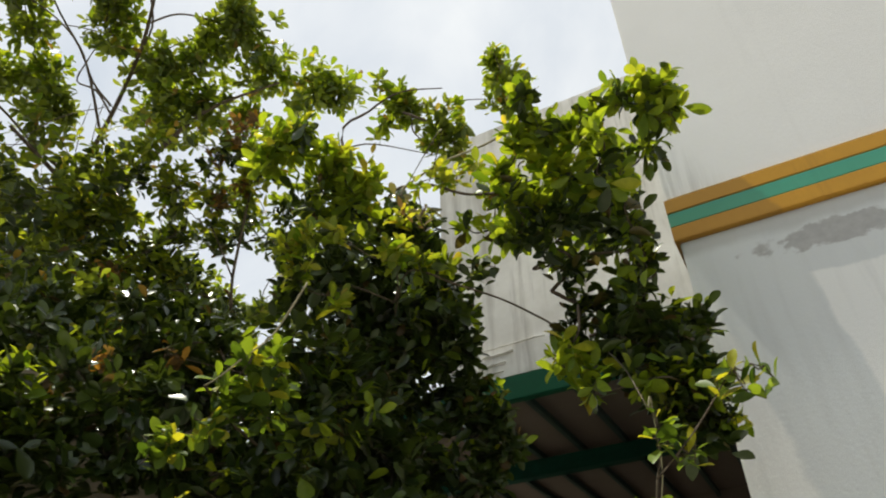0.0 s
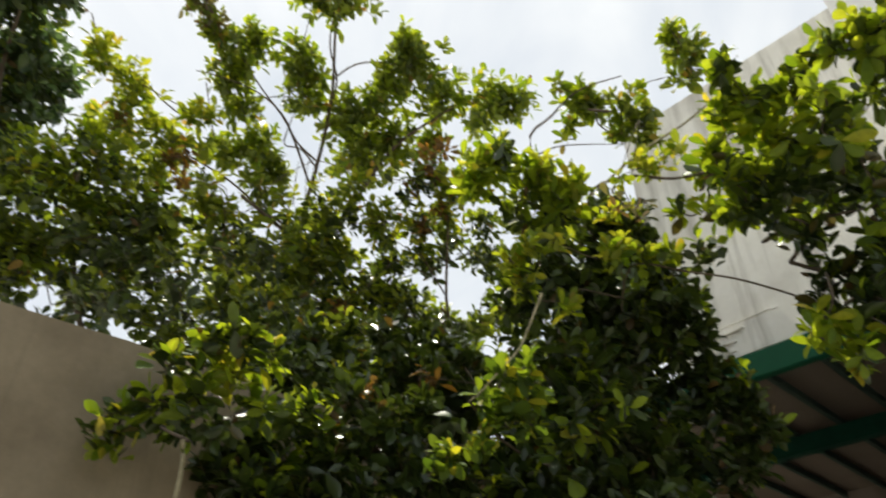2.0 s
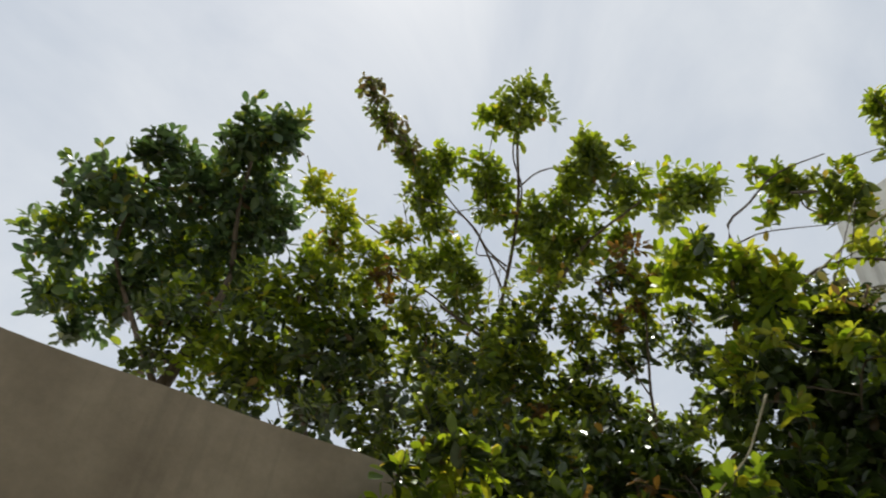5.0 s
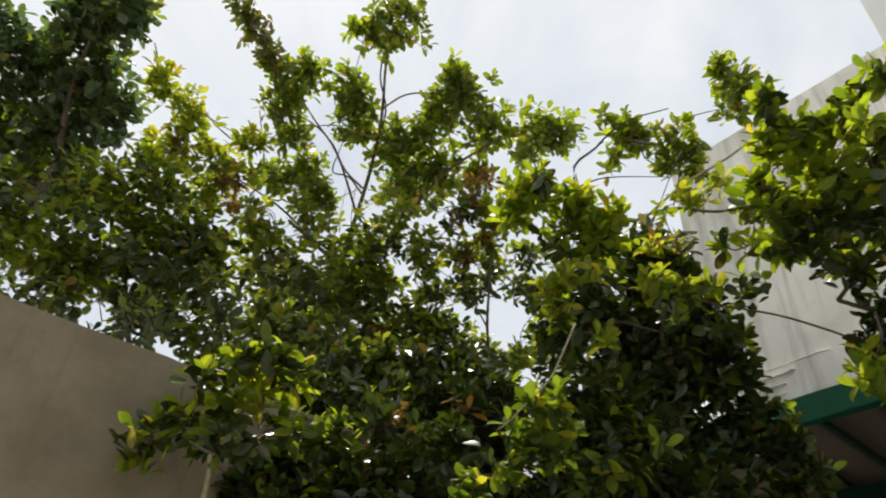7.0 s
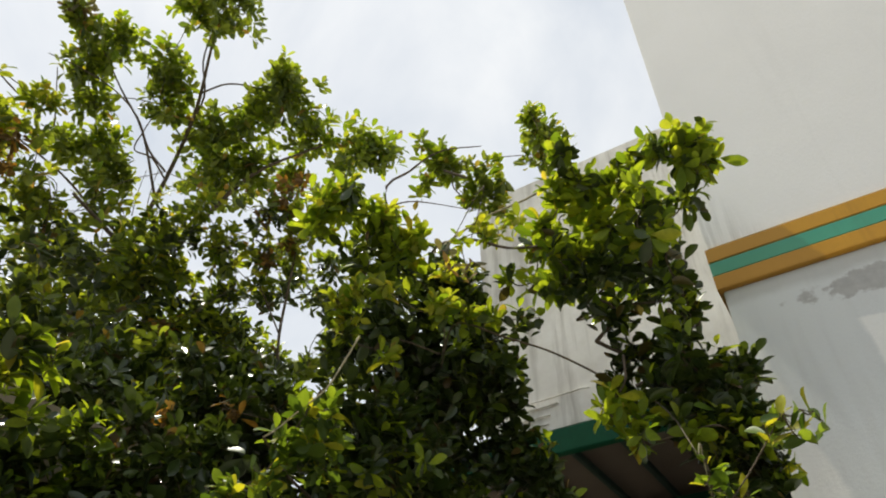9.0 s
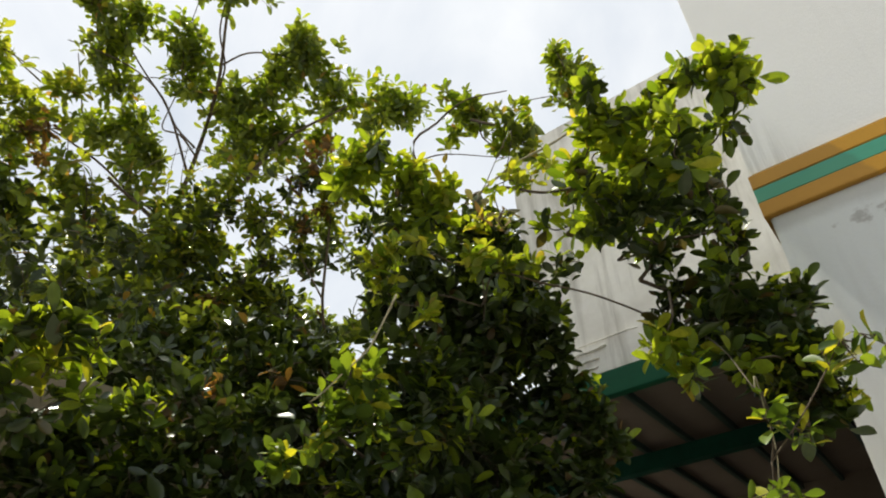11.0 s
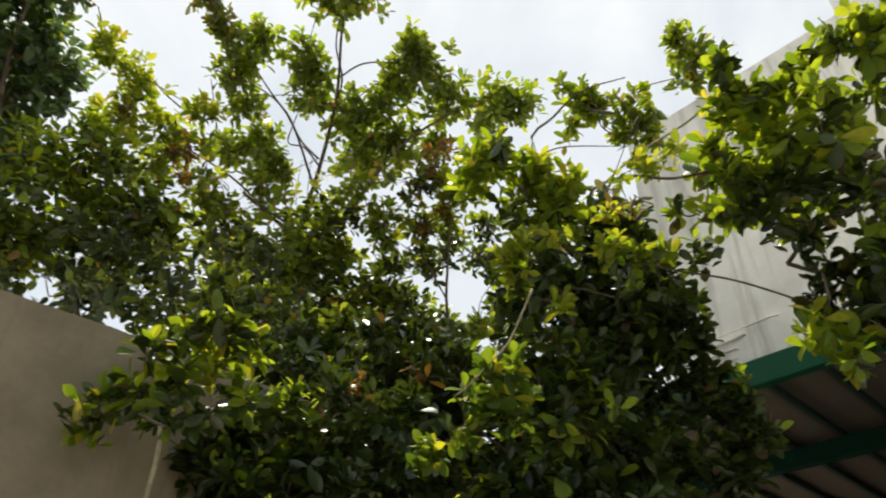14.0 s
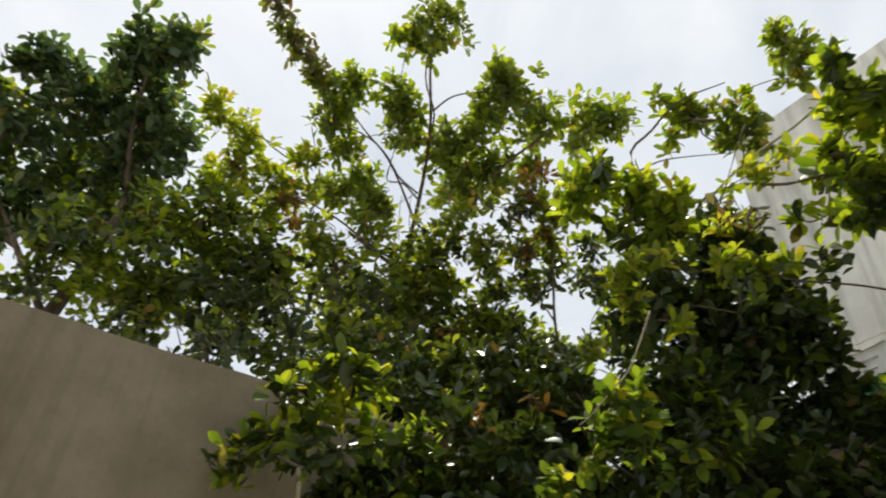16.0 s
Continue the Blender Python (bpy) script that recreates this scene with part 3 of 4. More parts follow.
WITHERED = [
    (-3.96, 3.53, 6.65, 0.16), (-4.06, 3.81, 6.36, 0.18), (-4.15, 3.5, 6.52, 0.14), (-3.79, 3.84, 6.55, 0.12),
    (-5.35, 1.46, 6.39, 0.16), (-5.34, 0.92, 6.54, 0.14), (-5.45, 1.64, 6.22, 0.14), (-4.28, 3.81, 6.16, 0.14),
    (-5.44, 2.17, 5.83, 0.12), (-3.7, 3.49, 6.71, 0.16), (-5.06, 3.4, 5.42, 0.16), (-5.23, 1.53, 6.38, 0.16),
]
WITHERED_LOW = [
    (-2.36, 2.04, 3.2, 0.07), (-2.68, 1.79, 2.99, 0.08), (-2.45, 2.04, 3.06, 0.07), (-2.53, 1.86, 3.17, 0.07),
    (-1.85, 2.64, 2.97, 0.08),
]
WITHERED_TWIGS = [
    (-1.2, 2.25, 3.72, 0.035), (-1.12, 2.3, 3.71, 0.035), (-1.22, 2.2, 3.77, 0.03), (-1.18, 2.3, 3.67, 0.03),
]
GAP_FILL = [
    (-3.37, 2.19, 3.8, 0.17), (-3.24, 2.24, 3.94, 0.15), (-3.47, 2.13, 3.7, 0.17), (-3.49, 1.99, 3.83, 0.15),
    (-3.98, 1.71, 4.17, 0.16), (-3.95, 1.83, 4.14, 0.16), (-3.99, 1.59, 4.23, 0.15), (-3.65, 2.5, 4.05, 0.15),
    (-3.74, 2.42, 3.99, 0.15),
]

# nearly all dark leaves, which paints canopy shade onto inner and low clusters
OLD_SHADE = [(LEAF_OLD_SHADE, 0.985), (LEAF_YOUNG, 0.015)]
MIXED = [(LEAF_MID, 0.6), (LEAF_YOUNG, 0.4)]
foliage(back_tree, (-6.0, 1.02, 4.84), LEFT_LOW, 0.14, 2.5, [(LEAF_OLD_SHADE, 0.35), (LEAF_MID, 0.35), (LEAF_YOUNG, 0.3)], grow=1.15)
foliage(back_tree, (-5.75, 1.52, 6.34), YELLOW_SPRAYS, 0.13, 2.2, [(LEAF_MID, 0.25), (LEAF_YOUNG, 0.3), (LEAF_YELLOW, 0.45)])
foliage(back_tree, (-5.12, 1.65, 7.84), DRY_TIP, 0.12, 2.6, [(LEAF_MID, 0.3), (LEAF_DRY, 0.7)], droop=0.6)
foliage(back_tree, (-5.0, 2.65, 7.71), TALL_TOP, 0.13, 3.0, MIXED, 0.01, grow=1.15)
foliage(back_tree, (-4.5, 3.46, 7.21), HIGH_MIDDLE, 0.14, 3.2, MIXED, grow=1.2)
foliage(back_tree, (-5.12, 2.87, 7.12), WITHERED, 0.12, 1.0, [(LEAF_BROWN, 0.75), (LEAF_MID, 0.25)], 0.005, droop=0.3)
foliage(back_tree, (-5.88, 2.65, 5.47), MIDDLE, 0.14, 1.45, [(LEAF_OLD_SHADE, 0.25), (LEAF_MID, 0.45), (LEAF_YOUNG, 0.18), (LEAF_YELLOW, 0.12)], grow=1.15)

foliage(back_tree, (-5.38, 2.9, 5.84), LACE, 0.13, 1.5, [(LEAF_OLD_SHADE, 0.55), (LEAF_MID, 0.35), (LEAF_YOUNG, 0.1)], grow=1.25)
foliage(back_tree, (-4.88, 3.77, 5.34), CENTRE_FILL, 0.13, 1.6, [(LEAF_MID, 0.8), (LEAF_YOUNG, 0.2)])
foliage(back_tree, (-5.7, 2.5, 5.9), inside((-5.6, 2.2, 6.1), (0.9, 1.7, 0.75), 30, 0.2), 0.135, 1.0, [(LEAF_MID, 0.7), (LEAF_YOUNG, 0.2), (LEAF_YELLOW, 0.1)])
foliage(back_tree, (-5.88, 2.4, 4.84), inside((-5.62, 1.9, 4.96), (1.12, 1.88, 0.94), 24, 0.3), 0.14, 0.9, [(LEAF_OLD_SHADE, 0.6), (LEAF_MID, 0.3), (LEAF_YOUNG, 0.1)])
foliage(back_tree, (-5.75, 2.27, 3.84), inside((-5.0, 3.27, 3.96), (1.12, 2.0, 1.12), 30, 0.35), 0.15, 1.4, [(LEAF_OLD_SHADE, 0.6), (LEAF_MID, 0.4)])

foliage(back_tree, (-4.3, 2.3, 3.5), inside((-3.65, 2.1, 3.5), (0.5, 0.5, 0.32), 18, 0.24), 0.12, 2.2, OLD_SHADE)
foliage(back_tree, (-3.6, 2.6, 3.5), inside((-2.95, 2.75, 3.55), (0.5, 0.5, 0.36), 18, 0.22), 0.11, 2.2, OLD_SHADE)

foliage(back_tree, (-4.3, 2.3, 3.7), GAP_FILL, 0.12, 1.9, [(LEAF_OLD_SHADE, 0.6), (LEAF_MID, 0.4)])

broad_tree = thing("broadleaf_tree", "tall tree with dense dark green broad leaves behind the yard wall", "tree", (-6.55, -0.45, 0))
limb(broad_tree, [(-6.55, -0.45, -0.05), (-6.6, -0.4, 2.0), (-6.5, -0.2, 4.2), (-6.35, 0.05, 5.6)], 0.14, 0.06, name="trunk", sides=12)
limb(broad_tree, [(-6.35, 0.05, 5.6), (-6.25, 0.1, 6.3), (-6.0, -0.1, 7.0), (-5.6, -0.2, 7.5)], 0.05, 0.012)
limb(broad_tree, [(-6.45, -0.1, 4.9), (-6.75, -0.6, 5.7), (-6.6, -1.1, 6.4), (-6.1, -1.1, 7.0)], 0.04, 0.01)
LEFT_CROWN = [
    (-6.3, -1.53, 6.86, 0.35), (-5.95, -1.08, 7.34, 0.28), (-5.62, -0.27, 7.72, 0.42), (-5.41, 0.04, 7.91, 0.28),
    (-6.66, -1.59, 6.37, 0.37), (-6.47, -1.08, 6.74, 0.44), (-6.12, -0.66, 7.2, 0.44), (-5.97, -0.1, 7.38, 0.44),
    (-7.03, -1.47, 5.83, 0.26), (-7.05, -1.01, 5.91, 0.3), (-6.88, -0.78, 6.21, 0.35), (-6.67, -0.43, 6.53, 0.47),
    (-6.4, 0.02, 6.88, 0.47), (-6.11, 0.29, 7.2, 0.37), (-7.21, -1.13, 5.6, 0.17), (-6.71, 0.14, 6.47, 0.41),
]
foliage(broad_tree, (-6.25, 0.02, 6.21), LEFT_CROWN, 0.17, 3.6, [(LEAF_OLD_SHADE, 0.1), (LEAF_COOL, 0.68), (LEAF_MID, 0.14), (LEAF_YOUNG, 0.08)], grow=1.12)

yard_tree = thing("citrus_tree", "dense spreading citrus tree with bright young shoots in the yard corner", "tree", (-2.1, 3.6, 0))
limb(yard_tree, [(-2.1, 3.6, -0.05), (-2.15, 3.55, 1.2), (-2.05, 3.6, 2.4), (-2.0, 3.4, 3.6)], 0.09, 0.035, name="trunk", sides=12)
limb(yard_tree, [(-2.0, 3.4, 3.6), (-2.0, 3.3, 4.2), (-1.87, 3.07, 4.64), (-1.49, 2.87, 4.46), (-1.15, 2.75, 4.15), (-0.85, 2.63, 3.95)], 0.013, 0.007)
limb(yard_tree, [(-1.87, 3.07, 4.64), (-1.35, 2.78, 4.47), (-1.05, 2.84, 4.55), (-0.84, 2.85, 4.61)], 0.008, 0.006, PALE_BARK)
limb(yard_tree, [(-2.0, 3.3, 4.3), (-2.34, 3.14, 5.48), (-2.09, 3.12, 5.64), (-1.83, 3.15, 5.74), (-1.54, 3.28, 5.75)], 0.014, 0.004)
limb(yard_tree, [(-2.33, 3.19, 5.44), (-2.14, 3.29, 5.47), (-1.79, 3.55, 5.41)], 0.007, 0.003)
limb(yard_tree, [(-1.49, 1.94, 3.24), (-1.56, 1.92, 3.1), (-1.6, 1.89, 3.0), (-1.65, 1.82, 2.9), (-1.72, 1.78, 2.82), (-1.77, 1.77, 2.8)], 0.0045, 0.003, PALE_BARK, "shoot")
limb(yard_tree, [(-1.77, 1.77, 2.8), (-2.05, 2.25, 2.85), (-2.1, 2.9, 2.75), (-2.06, 3.5, 2.6)], 0.006, 0.008)
limb(yard_tree, [(-1.9, 3.2, 3.62), (-1.55, 2.72, 3.62), (-1.32, 2.47, 3.55), (-1.16, 2.6, 3.49), (-0.99, 2.72, 3.42), (-0.86, 2.82, 3.34), (-0.79, 2.88, 3.29)], 0.005, 0.005)
limb(yard_tree, [(-0.65, 2.9, 3.2), (-0.45, 2.5, 2.85), (-0.31, 2.1, 2.5)], 0.0025, 0.002)
limb(yard_tree, [(-0.31, 2.1, 2.5), (-0.3, 2.11, 2.54), (-0.31, 2.15, 2.46), (-0.32, 2.18, 2.36), (-0.35, 2.2, 2.26), (-0.41, 2.22, 2.13)], 0.0022, 0.0018, PALE_BARK, "shoot")
limb(yard_tree, [(-1.92, 2.97, 0.3), (-2.25, 1.5, 0.9), (-2.35, 0.98, 1.9), (-2.3, 0.91, 2.46), (-2.27, 0.88, 2.56)], 0.016, 0.006, PALE_BARK, "shoot")
BRIGHT_SHELF = [
    (-1.9, 2.13, 4.39, 0.15), (-1.74, 2.32, 4.36, 0.15), (-1.86, 2.37, 4.23, 0.16), (-1.7, 2.49, 4.23, 0.15),
    (-1.61, 2.51, 4.28, 0.1), (-1.82, 2.13, 4.45, 0.1), (-2.02, 2.12, 4.31, 0.11), (-1.81, 2.5, 4.15, 0.11),
]
YELLOW_SHELF = [
    (-1.65, 2.12, 3.68, 0.09), (-1.57, 2.19, 3.68, 0.07), (-1.76, 2.08, 3.62, 0.06), (-1.35, 2.38, 3.63, 0.08),
    (-1.26, 2.46, 3.61, 0.08), (-1.17, 2.53, 3.57, 0.06), (-1.06, 2.6, 3.55, 0.08), (-1.75, 2.19, 3.51, 0.07),
    (-1.64, 2.35, 3.43, 0.06), (-1.75, 2.13, 3.58, 0.05),
]
PALE_SPRAY = [
    (-1.32, 2.72, 4.4, 0.06), (-1.22, 2.8, 4.36, 0.06), (-1.44, 2.72, 4.33, 0.05), (-1.3, 2.8, 4.33, 0.05),
    (-1.13, 2.81, 4.4, 0.05), (-1.58, 2.78, 4.18, 0.06), (-1.46, 2.85, 4.18, 0.06),
]
TOP_SPRAY = [
    (-1.16, 3.45, 5.89, 0.15), (-1.17, 3.35, 5.96, 0.09), (-1.53, 3.45, 5.77, 0.06), (-1.57, 3.57, 5.65, 0.09),
    (-1.85, 3.36, 5.7, 0.15), (-1.91, 3.2, 5.8, 0.12), (-1.96, 3.08, 5.86, 0.07), (-2.07, 3.28, 5.65, 0.11),
    (-1.73, 3.53, 5.62, 0.13), (-1.66, 3.62, 5.56, 0.11), (-1.73, 3.35, 5.76, 0.09), (-1.83, 3.55, 5.54, 0.09),
    (-1.63, 3.72, 5.48, 0.1), (-1.65, 3.5, 5.68, 0.08), (-1.87, 3.29, 5.75, 0.1), (-1.08, 3.39, 5.65, 0.1),
    (-1.23, 3.41, 5.58, 0.08), (-0.98, 3.37, 5.69, 0.09), (-1.14, 3.48, 5.55, 0.08),
]
RIGHT_TOP = [
    (-0.61, 2.22, 4.15, 0.09), (-0.58, 2.34, 4.05, 0.12), (-0.68, 2.36, 3.99, 0.1), (-0.43, 2.44, 3.99, 0.12),
    (-0.2, 2.39, 4.06, 0.1), (-0.08, 2.41, 4.06, 0.12), (-0.06, 2.49, 3.98, 0.11), (-0.15, 2.57, 3.89, 0.09),
    (-0.54, 2.52, 3.87, 0.14), (-0.41, 2.61, 3.8, 0.12), (-0.81, 2.43, 3.88, 0.08), (-0.73, 2.55, 3.78, 0.12),
    (-0.3, 2.61, 3.82, 0.07), (-0.32, 2.41, 4.03, 0.08), (-0.03, 2.47, 4, 0.08),
]
RIGHT_MIDDLE = [
    (-0.8, 2.53, 3.61, 0.11), (-0.58, 2.59, 3.62, 0.13), (-0.39, 2.63, 3.62, 0.09), (-0.35, 2.71, 3.53, 0.1),
    (-0.31, 2.76, 3.46, 0.07), (-0.61, 2.69, 3.47, 0.09), (-0.37, 2.81, 3.37, 0.11), (-0.59, 2.8, 3.31, 0.11),
    (-0.43, 2.87, 3.24, 0.13), (-0.25, 2.94, 3.18, 0.12), (-0.38, 2.97, 3.08, 0.14), (-0.55, 2.91, 3.12, 0.12),
    (-0.69, 2.62, 3.54, 0.06), (-0.7, 2.82, 3.22, 0.09), (-0.81, 2.42, 3.74, 0.08), (-0.15, 2.94, 3.19, 0.06),
]
RIGHT_LOW = [
    (-0.71, 2.6, 2.97, 0.08), (-0.65, 2.59, 3.02, 0.07), (-0.61, 2.68, 2.88, 0.08), (-0.65, 2.65, 2.92, 0.06),
    (-0.29, 2.76, 2.84, 0.11), (-0.19, 2.78, 2.81, 0.08), (-0.41, 2.73, 2.87, 0.08), (-0.16, 2.83, 2.71, 0.06),
]
RIGHT_FILL = [
    (-0.99, 2.73, 4.09, 0.08), (-1.06, 2.84, 3.93, 0.07), (-0.84, 2.75, 4.13, 0.1), (-0.68, 2.74, 4.19, 0.11),
    (-0.71, 2.89, 4.02, 0.12), (-0.56, 2.96, 3.98, 0.12), (-0.84, 2.95, 3.9, 0.1), (-0.57, 3.08, 3.82, 0.11),
    (-0.76, 3.07, 3.76, 0.09), (-1.18, 2.76, 3.96, 0.05), (-0.39, 2.98, 3.99, 0.09), (-0.74, 2.66, 4.25, 0.09),
    (-0.32, 2.43, 3.62, 0.08), (-0.29, 2.48, 3.55, 0.07), (-0.33, 2.35, 3.71, 0.08), (-0.31, 2.54, 3.47, 0.07),
    (-0.31, 2.61, 3.38, 0.07), (-0.31, 2.27, 3.8, 0.07),
]
RIGHT_SHADE = [
    (-0.45, 2.77, 3, 0.09), (-0.39, 2.84, 2.88, 0.09), (-0.23, 2.82, 2.96, 0.09), (-0.23, 2.87, 2.85, 0.08),
    (-0.33, 2.89, 2.78, 0.07), (-0.51, 2.71, 3.1, 0.09), (-0.34, 2.74, 3.08, 0.09), (-0.24, 2.91, 2.74, 0.05),
    (-0.26, 2.78, 3.04, 0.09), (-0.38, 2.68, 3.19, 0.09),
    (-0.34, 2.77, 2.89, 0.09), (-0.26, 2.81, 2.8, 0.08), (-0.21, 2.85, 2.71, 0.07), (-0.35, 2.83, 2.73, 0.07),
    (-0.42, 2.78, 2.85, 0.08), (-0.2, 2.8, 2.87, 0.08), (-0.47, 2.72, 2.95, 0.08), (-0.3, 2.86, 2.66, 0.05),
]
DARK_BUSH = [
    (-1.76, 3, 3.79, 0.16), (-1.56, 3.16, 3.72, 0.15), (-2.02, 2.94, 3.62, 0.2), (-1.8, 3.13, 3.55, 0.2),
    (-1.58, 3.28, 3.51, 0.14), (-2.01, 3.12, 3.33, 0.23), (-1.77, 3.3, 3.28, 0.21), (-1.58, 3.43, 3.22, 0.16),
    (-1.42, 3.52, 3.18, 0.11), (-1.37, 3.6, 3.05, 0.1), (-2.02, 3.26, 3.03, 0.25), (-1.77, 3.44, 2.97, 0.21),
    (-1.56, 3.57, 2.89, 0.16), (-2.33, 3.01, 3.09, 0.21), (-2.22, 2.93, 3.4, 0.16), (-2.46, 2.98, 2.9, 0.23),
    (-2.23, 3.18, 2.86, 0.23), (-1.52, 3.24, 3.63, 0.1), (-1.6, 3.05, 3.84, 0.1), (-1.88, 2.88, 3.84, 0.12),
    (-1.48, 3.09, 3.88, 0.1), (-1.45, 3.22, 3.72, 0.1), (-1.48, 3.31, 3.54, 0.12), (-1.5, 3.4, 3.37, 0.13),
    (-1.41, 3.49, 3.25, 0.12), (-1.49, 2.97, 4.02, 0.08), (-1.53, 2.88, 4.11, 0.08), (-1.45, 3.58, 3.02, 0.13),
    (-1.91, 3.24, 4.09, 0.14), (-1.96, 3.35, 3.89, 0.14), (-1.91, 3.14, 4.21, 0.11), (-1.86, 3.34, 3.99, 0.13),
]
FRONT_SPRAY = [
    (-1.66, 1.87, 2.93, 0.08), (-1.59, 1.93, 2.94, 0.06), (-1.74, 1.86, 2.82, 0.08), (-1.67, 1.94, 2.82, 0.08),
    (-1.67, 1.98, 2.74, 0.06), (-1.82, 1.85, 2.7, 0.08), (-1.9, 1.79, 2.65, 0.07), (-1.95, 1.76, 2.6, 0.05),
    (-1.74, 1.9, 2.76, 0.06), (-1.59, 1.98, 2.87, 0.05),
]
LOWER_MIDDLE = [
    (-2.66, 2.13, 3.42, 0.15), (-2.83, 2.01, 3.27, 0.16), (-2.6, 2.23, 3.4, 0.12), (-2.76, 2.18, 3.18, 0.19),
    (-2.95, 1.91, 3.18, 0.19), (-2.92, 2.09, 2.99, 0.2), (-2.78, 2.3, 2.96, 0.17), (-3.05, 1.86, 2.99, 0.19),
    (-2.61, 2.54, 2.89, 0.15), (-2.91, 2.22, 2.8, 0.19), (-2.43, 2.39, 3.44, 0.12), (-2.65, 2.02, 3.57, 0.12),
    (-2.97, 1.72, 3.34, 0.14), (-2.46, 2.66, 2.97, 0.15),
]
LEFT_FRONT = [
    (-2.39, 0.92, 3, 0.08), (-2.34, 0.99, 3.03, 0.08), (-2.45, 0.84, 2.93, 0.08), (-2.44, 0.98, 2.85, 0.08),
    (-2.49, 0.95, 2.78, 0.08), (-2.53, 0.82, 2.79, 0.08), (-2.58, 0.76, 2.73, 0.06), (-2.61, 0.7, 2.68, 0.04),
    (-2.3, 1.07, 3.03, 0.07), (-2.38, 1.06, 2.91, 0.08), (-2.45, 1.08, 2.74, 0.08), (-2.37, 1.18, 2.82, 0.08),
    (-2.62, 0.76, 2.62, 0.03), (-2.52, 0.96, 2.69, 0.06), (-2.28, 1.18, 2.98, 0.07),
]
LOW_FILL = [
    (-2.77, 1.21, 2.68, 0.14), (-2.66, 1.35, 2.78, 0.14), (-2.53, 1.49, 2.89, 0.14), (-2.49, 1.65, 2.76, 0.17),
    (-2.62, 1.51, 2.66, 0.17), (-2.34, 1.79, 2.86, 0.16), (-2.33, 1.91, 2.68, 0.17), (-2.72, 1.35, 2.63, 0.14),
    (-2.39, 1.63, 2.99, 0.12), (-2.2, 2.06, 2.66, 0.16), (-2.18, 1.92, 2.95, 0.13), (-2.57, 1.37, 2.54, 0.12),
    (-2.5, 1.55, 2.47, 0.13), (-2.55, 1.53, 2.33, 0.13), (-2.42, 1.73, 2.35, 0.13), (-2.37, 1.72, 2.54, 0.12),
    (-2.42, 1.58, 2.64, 0.11), (-2.27, 1.93, 2.39, 0.12), (-2.59, 1.28, 2.59, 0.09),
]
NEAR_LEFT = [
    (-1.75, 0.93, 2.13, 0.07), (-1.73, 0.96, 2.16, 0.05), (-1.77, 0.91, 2.09, 0.07), (-1.74, 0.98, 2.09, 0.06),
    (-1.78, 0.87, 2.15, 0.04),
]
NEAR_LOW = [
    (-1.78, 1.74, 2.31, 0.05), (-1.74, 1.76, 2.35, 0.03), (-1.86, 1.68, 2.22, 0.05), (-1.79, 1.74, 2.26, 0.04),
]
HANGING_SPRAY = [
    (-0.06, 2.13, 2.58, 0.04), (-0.01, 2.13, 2.58, 0.03), (0.02, 2.14, 2.57, 0.03), (-0.11, 2.13, 2.56, 0.03),
    (-0.04, 2.16, 2.51, 0.03), (-0.3, 2.15, 2.44, 0.04), (-0.26, 2.18, 2.4, 0.04), (-0.22, 2.18, 2.4, 0.02),
    (-0.3, 2.13, 2.5, 0.02), (-0.37, 2.2, 2.25, 0.05), (-0.43, 2.19, 2.25, 0.03), (-0.3, 2.22, 2.23, 0.03),
]

# shares also paint the light: sunlit clusters mostly young leaves, shaded ones mostly dark
YOUNG = [(LEAF_OLD_SHADE, 0.22), (LEAF_YOUNG, 0.74), (LEAF_YELLOW, 0.04)]
foliage(yard_tree, (-1.83, 3.05, 4.2), BRIGHT_SHELF, 0.105, 3.2, [(LEAF_OLD_SHADE, 0.08), (LEAF_YOUNG, 0.82), (LEAF_YELLOW, 0.1)], 0.004)
foliage(yard_tree, (-1.5, 2.6, 3.5), YELLOW_SHELF, 0.09, 2.8, [(LEAF_OLD_SHADE, 0.12), (LEAF_YOUNG, 0.4), (LEAF_YELLOW, 0.48)], 0.004)
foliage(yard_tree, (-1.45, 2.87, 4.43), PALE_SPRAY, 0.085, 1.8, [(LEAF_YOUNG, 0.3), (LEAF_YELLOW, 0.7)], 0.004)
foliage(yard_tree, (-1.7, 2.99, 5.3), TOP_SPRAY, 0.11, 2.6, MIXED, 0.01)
foliage(yard_tree, (-0.83, 2.7, 4.0), RIGHT_TOP, 0.098, 3.7, [(LEAF_OLD_SHADE, 0.2), (LEAF_YOUNG, 0.73), (LEAF_YELLOW, 0.07)], 0.006, grow=1.0)
foliage(yard_tree, (-0.75, 2.75, 3.4), RIGHT_MIDDLE, 0.1, 3.1, [(LEAF_OLD_SHADE, 0.72), (LEAF_YOUNG, 0.28)], 0.01)
foliage(yard_tree, (-0.8, 2.8, 3.6), RIGHT_FILL, 0.1, 2.5, [(LEAF_OLD_SHADE, 0.4), (LEAF_YOUNG, 0.6)], 0.008)
foliage(yard_tree, (-0.6, 2.7, 3.1), RIGHT_SHADE, 0.095, 3.0, OLD_SHADE, 0.008)
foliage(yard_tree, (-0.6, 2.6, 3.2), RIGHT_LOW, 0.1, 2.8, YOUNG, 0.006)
foliage(yard_tree, (-1.9, 3.0, 3.0), DARK_BUSH, 0.10, 3.6, OLD_SHADE, 0.004)
foliage(yard_tree, (-1.9, 2.9, 3.0), WITHERED_LOW, 0.09, 1.3, [(LEAF_BROWN, 0.8), (LEAF_OLD_SHADE, 0.2)], 0.004, droop=0.3)
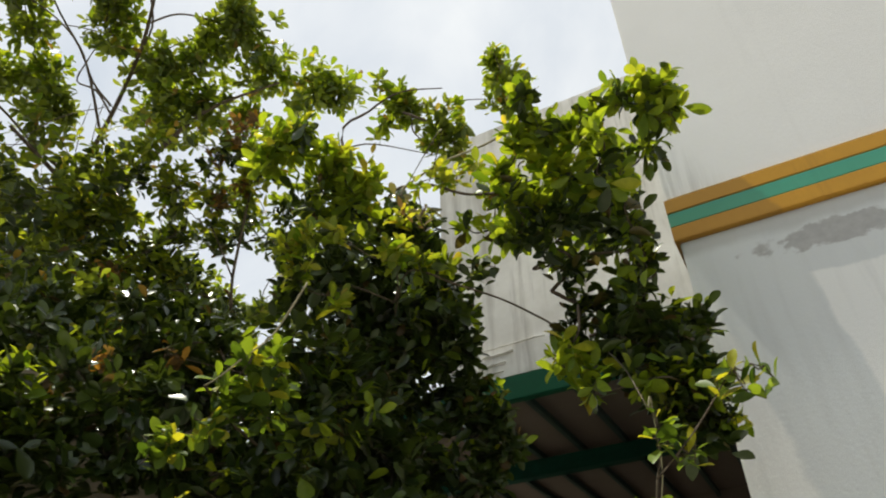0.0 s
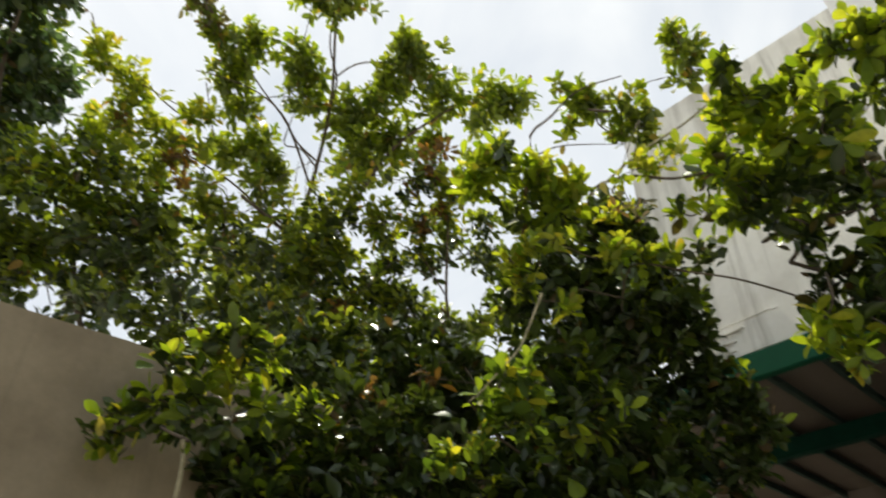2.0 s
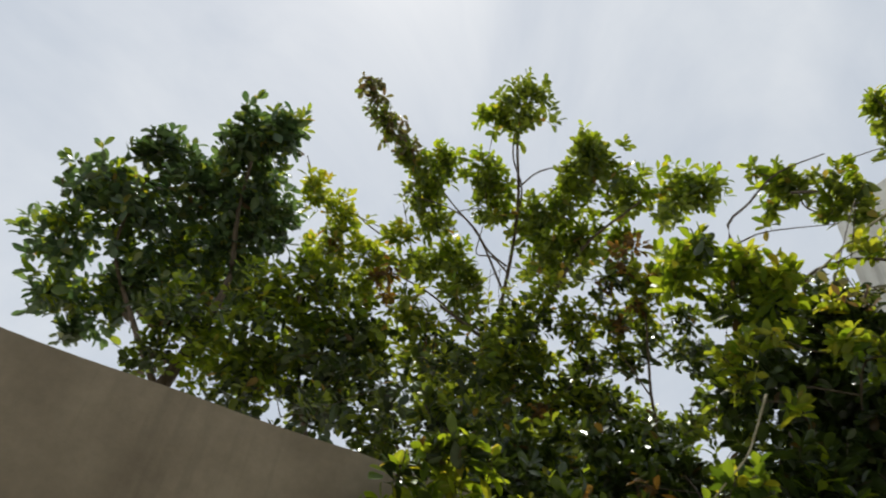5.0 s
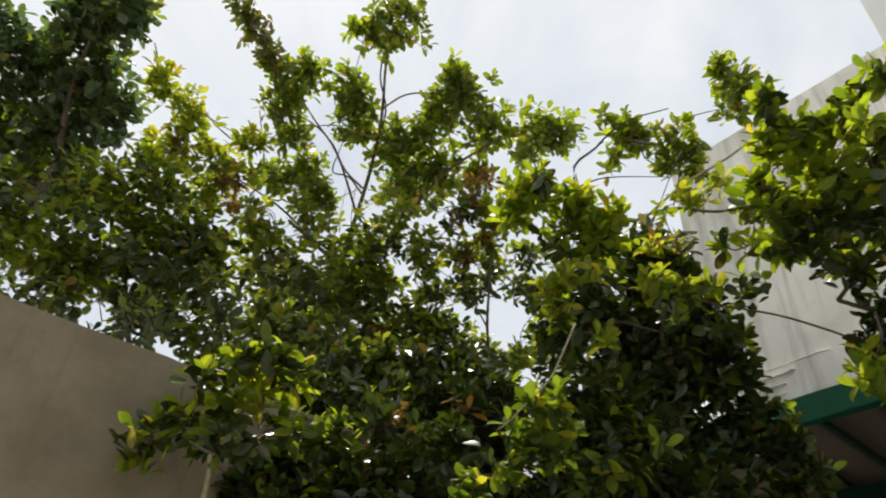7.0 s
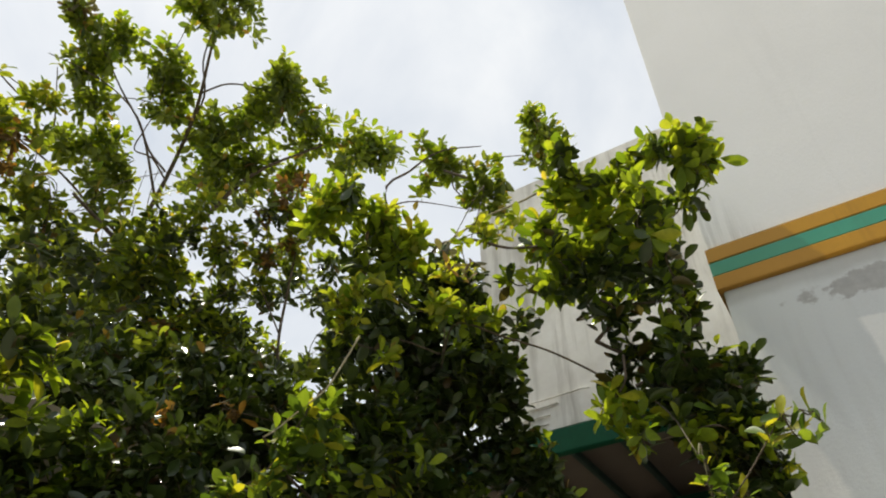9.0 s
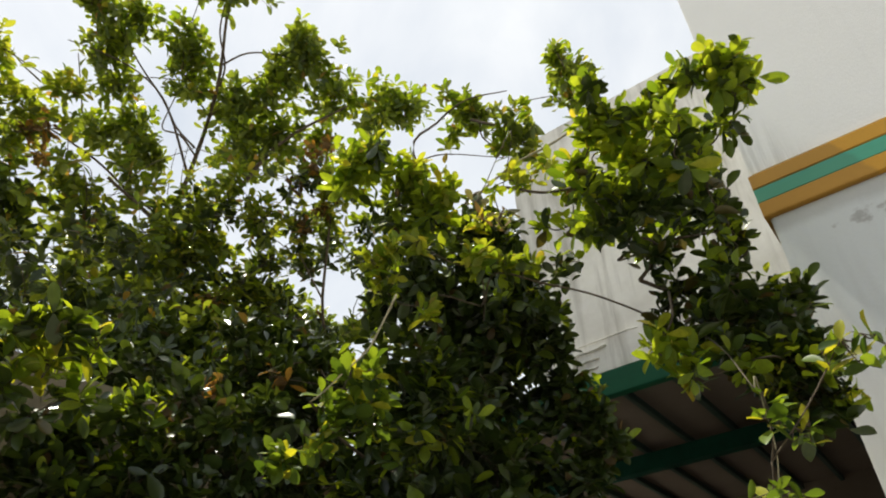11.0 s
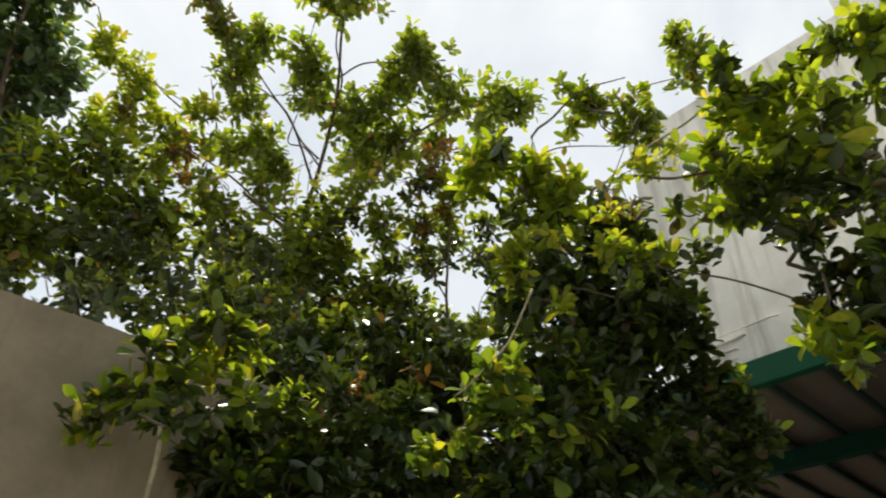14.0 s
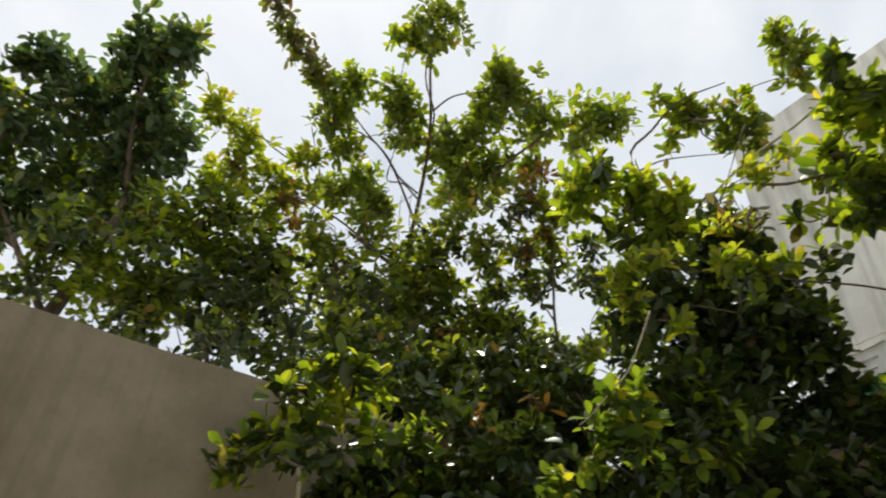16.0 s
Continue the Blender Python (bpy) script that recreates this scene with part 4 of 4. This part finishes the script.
foliage(yard_tree, (-1.45, 2.87, 4.43), WITHERED_TWIGS, 0.07, 1.2, [(LEAF_DRY, 0.6), (LEAF_BROWN, 0.4)], 0.003, droop=0.3, sprig=5)
foliage(yard_tree, (-1.9, 2.9, 2.6), LOWER_MIDDLE, 0.10, 3.0, OLD_SHADE)
foliage(yard_tree, (-2.27, 0.9, 2.56), LEFT_FRONT, 0.10, 3.1, [(LEAF_OLD_SHADE, 0.4), (LEAF_YOUNG, 0.56), (LEAF_YELLOW, 0.04)], 0.007)
foliage(yard_tree, (-1.95, 2.7, 2.2), LOW_FILL, 0.10, 3.0, OLD_SHADE, 0.003)
foliage(yard_tree, (-1.6, 1.9, 1.9), NEAR_LEFT, 0.08, 2.31, YOUNG, 0.003)
foliage(yard_tree, (-1.6, 2.4, 2.2), NEAR_LOW, 0.08, 2.31, YOUNG, 0.003)
foliage(yard_tree, (-1.88, 3.0, 2.2), inside((-2.0, 2.9, 2.6), (0.7, 0.6, 0.9), 30, 0.24), 0.11, 2.1, OLD_SHADE)
# hidden leaf mass, thickened to keep the sun off the bush below
foliage(yard_tree, (-1.9, 3.0, 3.5), inside((-1.95, 3.1, 3.95), (0.45, 0.45, 0.6), 22, 0.2), 0.11, 2.4, OLD_SHADE)
# unseen leaves down to the ground, added to screen the undercroft from bounced light
foliage(yard_tree, (-2.1, 3.6, 1.0), inside((-1.9, 3.6, 1.3), (1.0, 0.5, 1.2), 30, 0.28), 0.11, 1.6, OLD_SHADE)


def single_leaves(tree, hub, clumps, length, cover, sprig=7):
    """A near spray whose leaves are pieces of their own on a twig each."""
    origin = Vector(tree.location)
    me = bpy.data.meshes.new("leaf")
    me.from_pydata([tuple(v) for v in LEAF_V], [], LEAF_F)
    me.materials.append(LEAF_SINGLE)
    me.shade_smooth()
    nodes = [Vector(hub) - origin]
    for x, y, z, r in clumps:
        c = Vector((x, y, z)) - origin
        frames = leaf_frames(c, r * 1.1, length, cover, 0.0, sprig)
        near = min(nodes, key=lambda q: (q - c).length)
        store = tube([near, near.lerp(c, 0.5) - Vector((0, 0, 0.015)), c], 0.0028, 0.002, 5)
        nodes.append(c)
        for tip, ax in zip(frames[0], frames[1]):
            tube([c, Vector(tip) - Vector(ax) * length * 0.9, tip], 0.002, 0.001, 3, store)
        twig = from_arrays("twig", *store, BARK, tree, True)
        for base, a, b, nn, size in zip(*frames[2:]):
            leaf = new("leaf", me)
            leaf.parent = twig
            m = Matrix((a, b, nn)).transposed().to_4x4() @ Matrix.Diagonal((size, size, size, 1))
            m.translation = base
            leaf.matrix_basis = m


single_leaves(yard_tree, (-1.85, 2.09, 3.1), FRONT_SPRAY, 0.09, 1.9)
single_leaves(yard_tree, (-0.34, 2.17, 2.32), HANGING_SPRAY, 0.076, 1.6, 5)
